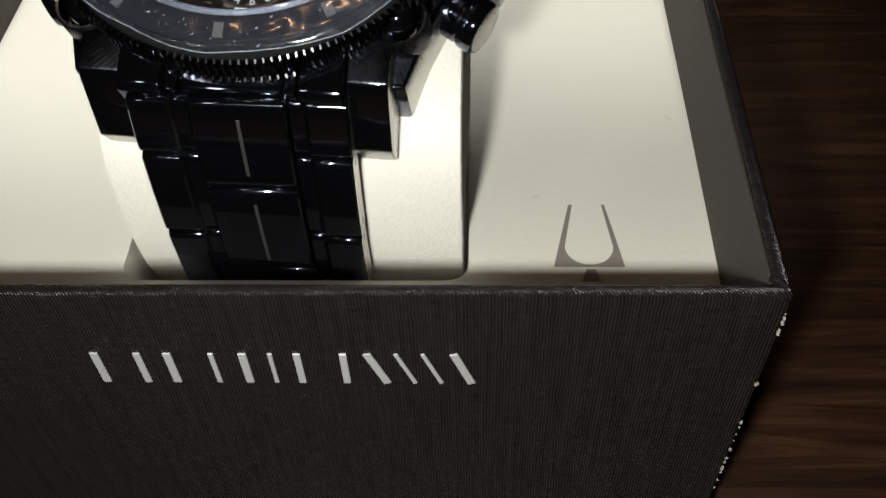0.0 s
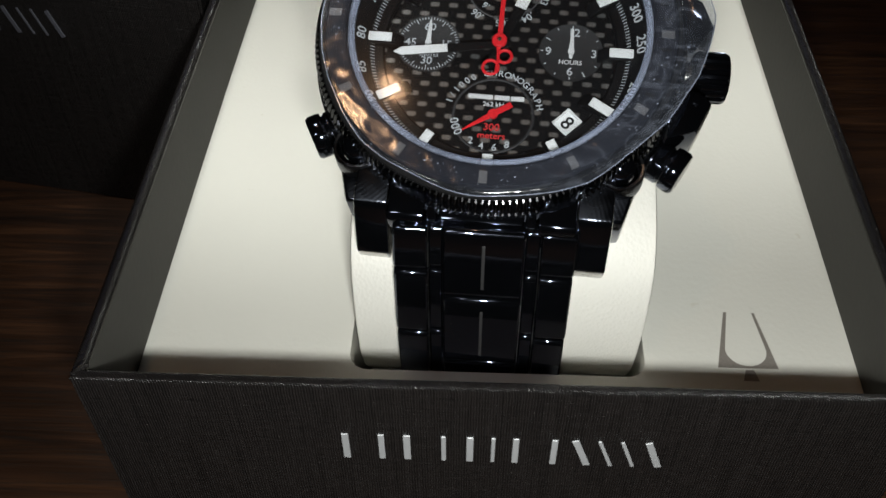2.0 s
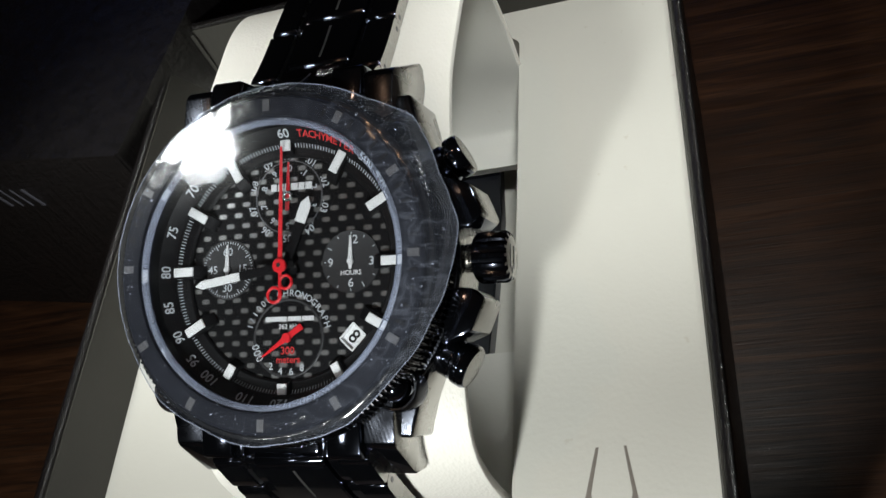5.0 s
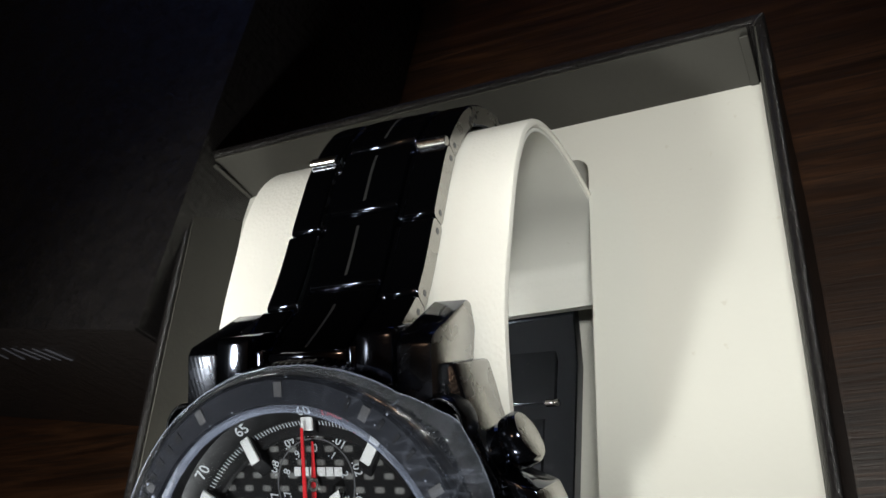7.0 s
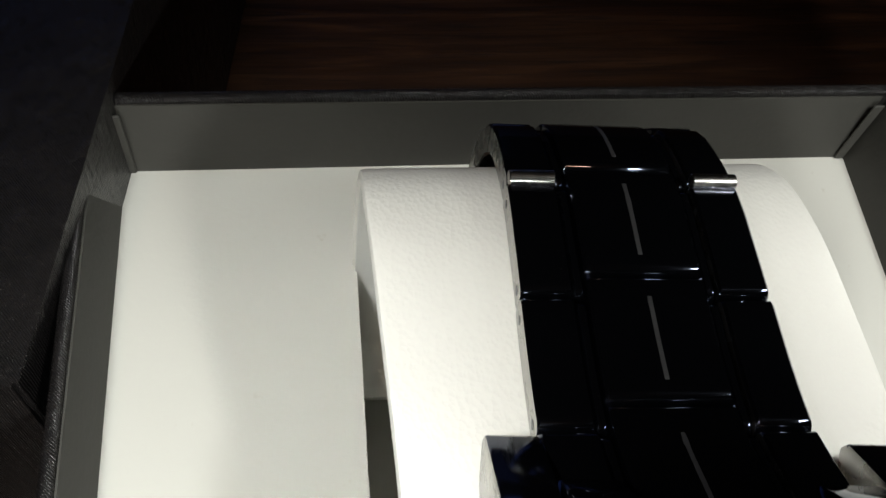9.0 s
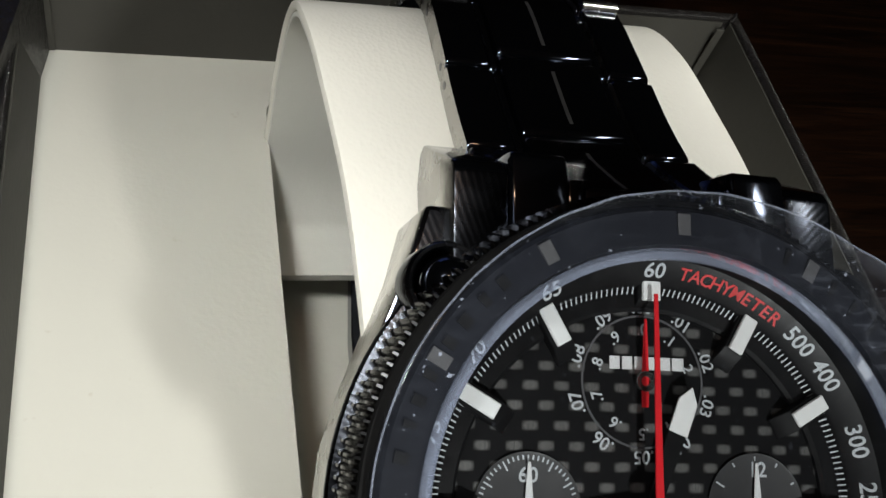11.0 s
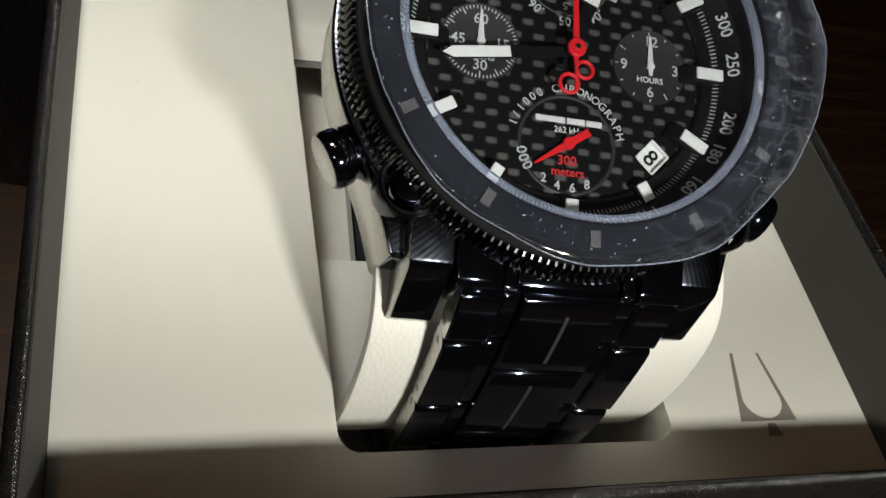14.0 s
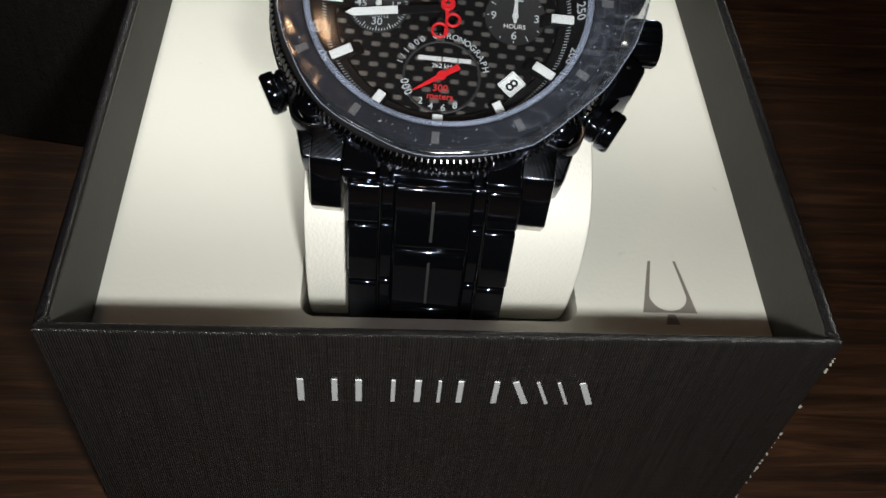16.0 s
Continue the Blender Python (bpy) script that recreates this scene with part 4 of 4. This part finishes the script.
def link_piece(s0, s1, x0, x1, thick, dip=0.0, soft=0.55, flare=0.0):
    """One link: it follows the bracelet's line from s0 to s1, with rounded ends."""
    verts, faces = [], []
    stops = [(s0 + u, d) for u, d in [(soft * (1 - COS(radians(a))), soft * (1 - SIN(radians(a)))) for a in (0, 22, 44, 67, 90)]]
    stops += [(s0 + soft + (s1 - s0 - 2 * soft) * i / 4, 0.0) for i in (1, 2, 3)]
    stops += [(s1 - soft * (1 - COS(radians(a))), soft * (1 - SIN(radians(a)))) for a in (90, 67, 44, 22, 0)]
    b = 0.22
    for s, drop in stops:
        p, way = station(BRACE, REACH, s)
        normal = np.array([-way[1], way[0]])
        top = -dip - drop
        low = -thick + drop * 0.6
        for x, off in ((x0, top - b), (x0 + b, top), (x1 - b, top), (x1, top - b), (x1, low + b), (x1 - b, low), (x0 + b, low), (x0, low + b)):
            q = p + normal * off
            verts.append((x, q[0], q[1]))
    for i in range(len(stops) - 1):
        faces += [(i * 8 + j, i * 8 + (j + 1) % 8, (i + 1) * 8 + (j + 1) % 8, (i + 1) * 8 + j) for j in range(8)]
    faces += [tuple(range(8)), tuple((len(stops) - 1) * 8 + j for j in range(8))[::-1]]
    return made(verts, faces)


def add_links(joints, middles, width, inner, mid_x):
    """Outer pieces between joints, middle pieces (with a grey stripe) between middles."""
    for s0, s1 in zip(joints, joints[1:]):
        w = width((s0 + s1) / 2)
        for sx in (-1, 1):
            a, b = sorted((sx * inner, sx * w))
            outer = part("outer_link", link_piece(s0 + 0.12, s1 - 0.12, a + mid_x, b + mid_x, 3.0, 0.0, 0.8), GLOSS_BLACK, watch, "polished black outer link")
            side_faces(outer, LIT_SIDE_METAL)
            for s in (s0 + 1.4, s1 - 1.4):
                p, way = station(BRACE, REACH, s)
                y, z = p + np.array([-way[1], way[0]]) * -1.7
                pin = moved(rod(0.42, -0.06, 0.03, 12, 0.02), turn(sx * w + mid_x, y, z) @ turn(ry=90 * sx))
                part("pin", pin, SATIN_BLACK, outer)
            a, b = sorted((sx * 4.95, sx * (inner - 0.1)))
            part("spacer", link_piece(s0 + 0.15, s1 - 0.15, a + mid_x, b + mid_x, 2.6, 0.5, 0.9), GLOSS_BLACK, outer)
    for s0, s1 in zip(middles, middles[1:]):
        mid = part("centre_link", link_piece(s0 + 0.1, s1 - 0.1, mid_x - 4.87, mid_x + 4.87, 3.1, -0.12, 0.9), GLOSS_BLACK, watch, "polished black centre link")
        part("stripe", link_piece(s0 + 1.8, s1 - 2.2, mid_x - 0.38, mid_x + 0.38, 0.6, -0.15, 0.06), STRIPE, mid, "grey inlaid stripe")


def reach_at(y):
    """The length along the bracelet's upper run at which it passes y."""
    top = int(np.argmax(BRACE[:, 0]))
    return float(np.interp(y, BRACE[: top + 1, 0], REACH[: top + 1]))


back_width = lambda s: 10.4 - 0.35 * min(s, 60) / 60
OUTER_ENDS = [0.3] + [reach_at(y) for y in (30.5, 42.0, 53.9)]
OUTER_ENDS += [OUTER_ENDS[-1] + d for d in (11.4, 22.6, 33.8)]
MIDDLE_ENDS = [0.3] + [reach_at(y) for y in (32.6, 44.0, 55.6)]
MIDDLE_ENDS += [MIDDLE_ENDS[-1] + d for d in (11.4, 22.6)]
add_links(OUTER_ENDS, MIDDLE_ENDS, back_width, 6.0, -0.2)
F = TOTAL
front_width = lambda s: 11.0 - 0.4 * min(F - s, 60) / 60
add_links([F - 61, F - 53.2, F - 41.8, F - 30.1, F - 18.5, F - 7.1, F - 0.2], [F - 51, F - 38, F - 24.4, F - 11.2, F - 0.2], front_width, 6.8, -0.2)
# the wide bright pin that shows at the rear joint
for sx in (-1, 1):
    p, way = station(BRACE, REACH, OUTER_ENDS[3])
    pin = moved(rod(0.75, -2.0, 2.0, 16, 0.1), turn(-0.2 + sx * 8.1, p[0] - way[1] * 0.15, p[1] + way[0] * 0.15) @ turn(ry=90))
    part("joint_pin", pin, STEEL, watch, "bare steel joint pin")
CLASP_IN = OUTER_ENDS[-1] + 0.8
# folding clasp underneath
clasp = part("clasp", link_piece(CLASP_IN, F - 61.6, -9.3, 9.9, 3.4, -0.1, 1.2), GLOSS_BLACK, watch, "polished black folding clasp")
part("clasp_bar", link_piece(CLASP_IN + 6.4, F - 70, -6.5, 7.1, 1.2, -0.9, 0.8), GLOSS_BLACK, clasp)
for s in (CLASP_IN + 2.4, CLASP_IN + 12.4, F - 75, F - 66):
    p, way = station(BRACE, REACH, s)
    rodlet = moved(rod(0.7, -9.6, 9.6, 14, 0.15), turn(0.3, p[0] + way[1] * 1.6, p[1] - way[0] * 1.6) @ turn(ry=90))
    part("clasp_pin", rodlet, STEEL, clasp)

# folded blades and hinges on the inner side of the clasp
span = F - 61.6 - CLASP_IN
for k, (u0, u1, half) in enumerate(((0.22, 0.36, 4.2), (0.39, 0.58, 6.0), (0.61, 0.76, 4.2))):
    part("clasp_blade", link_piece(CLASP_IN + span * u0, CLASP_IN + span * u1, 0.3 - half, 0.3 + half, 3.85 + 0.12 * (k % 2), 3.3, 0.2), GLOSS_BLACK, clasp, "polished folding blade")
    for sx in (-1, 1):
        p, way = station(BRACE, REACH, CLASP_IN + span * u1)
        y, z = p - np.array([-way[1], way[0]]) * 3.7
        part("hinge_pin", moved(rod(0.6, -1.2, 1.2, 12, 0.15), turn(0.3 + sx * (half - 0.6), y, z) @ turn(ry=90)), STEEL, clasp)

# ---------------- the clear film on the bezel ----------------
def film_edge(deg):
    knots = [(-180, 21.5), (-150, 21.4), (-130, 22.1), (-112, 21.8), (-95, 22.5), (-80, 22.2), (-60, 23.0), (-45, 22.5), (-32, 23.0), (-15, 23.9), (7, 25.6), (21, 24.9), (40, 25.7), (54, 23.7), (75, 22.7), (90, 22.3), (110, 21.8), (140, 21.5), (180, 21.5)]
    return float(np.interp(deg, [a for a, _ in knots], [r for _, r in knots]))


def film_height(x, y, r):
    """Flat over the glass; soft folds and sharper creases round it."""
    if r < 18.2:
        return 5.02
    p = Vector((x, y, 0))
    soft = noise.noise(p * 0.20 + Vector((0, 0, 1.7)))
    crease = 1 - abs(noise.noise(p * 0.42 + Vector((5.2, 1.1, 0.3)))) * 4
    rise = min(1, (r - 18.2) / 1.2) * (0.30 + 0.70 * max(0.0, COS(math.atan2(y, x) + 0.35)) ** 0.7)
    return 5.02 + rise * (max(0, soft) * 0.14 + max(0, crease) * 0.15) - 0.12 * max(0, r - 22.6) ** 1.3


verts, faces = [(0, 0, 5.02)], []
rings, n = [6, 12, 17, 18.2, 18.6, 19.0, 19.4, 19.8, 20.2, 20.6, 21.0, 21.3, 1.0], 200
rim_points = []
for j, base in enumerate(rings):
    for i in range(n):
        deg = -180 + 360 * i / n
        edge = film_edge(deg) + 0.16 * noise.noise(Vector((deg * 0.12, 3.0, 0)))
        r = edge if base == 1.0 else min(base, edge - 0.16 * (len(rings) - 1 - j))
        x, y = r * COS(radians(deg)), r * SIN(radians(deg))
        verts.append((x, y, film_height(x, y, r)))
        if base == 1.0:
            rim_points.append(verts[-1])
for i in range(n):
    faces.append((0, 1 + i, 1 + (i + 1) % n))
    for j in range(len(rings) - 1):
        a, b = 1 + j * n, 1 + (j + 1) * n
        faces.append((a + i, b + i, b + (i + 1) % n, a + (i + 1) % n))
film = part("protective_film", made(verts, faces), FILM, None, "crinkled clear protective film stuck over the watch glass")
film.matrix_world = WATCH @ HEAD
film.visible_shadow = False
tagged(film, category="film")
thick = film.modifiers.new("thickness", "SOLIDIFY")
thick.thickness = 0.00006
trim = part("film_rim", tube(rim_points + rim_points[:1], 0.07, 6), FILM_EDGE, film, "bright cut edge of the film")
trim.visible_shadow = False
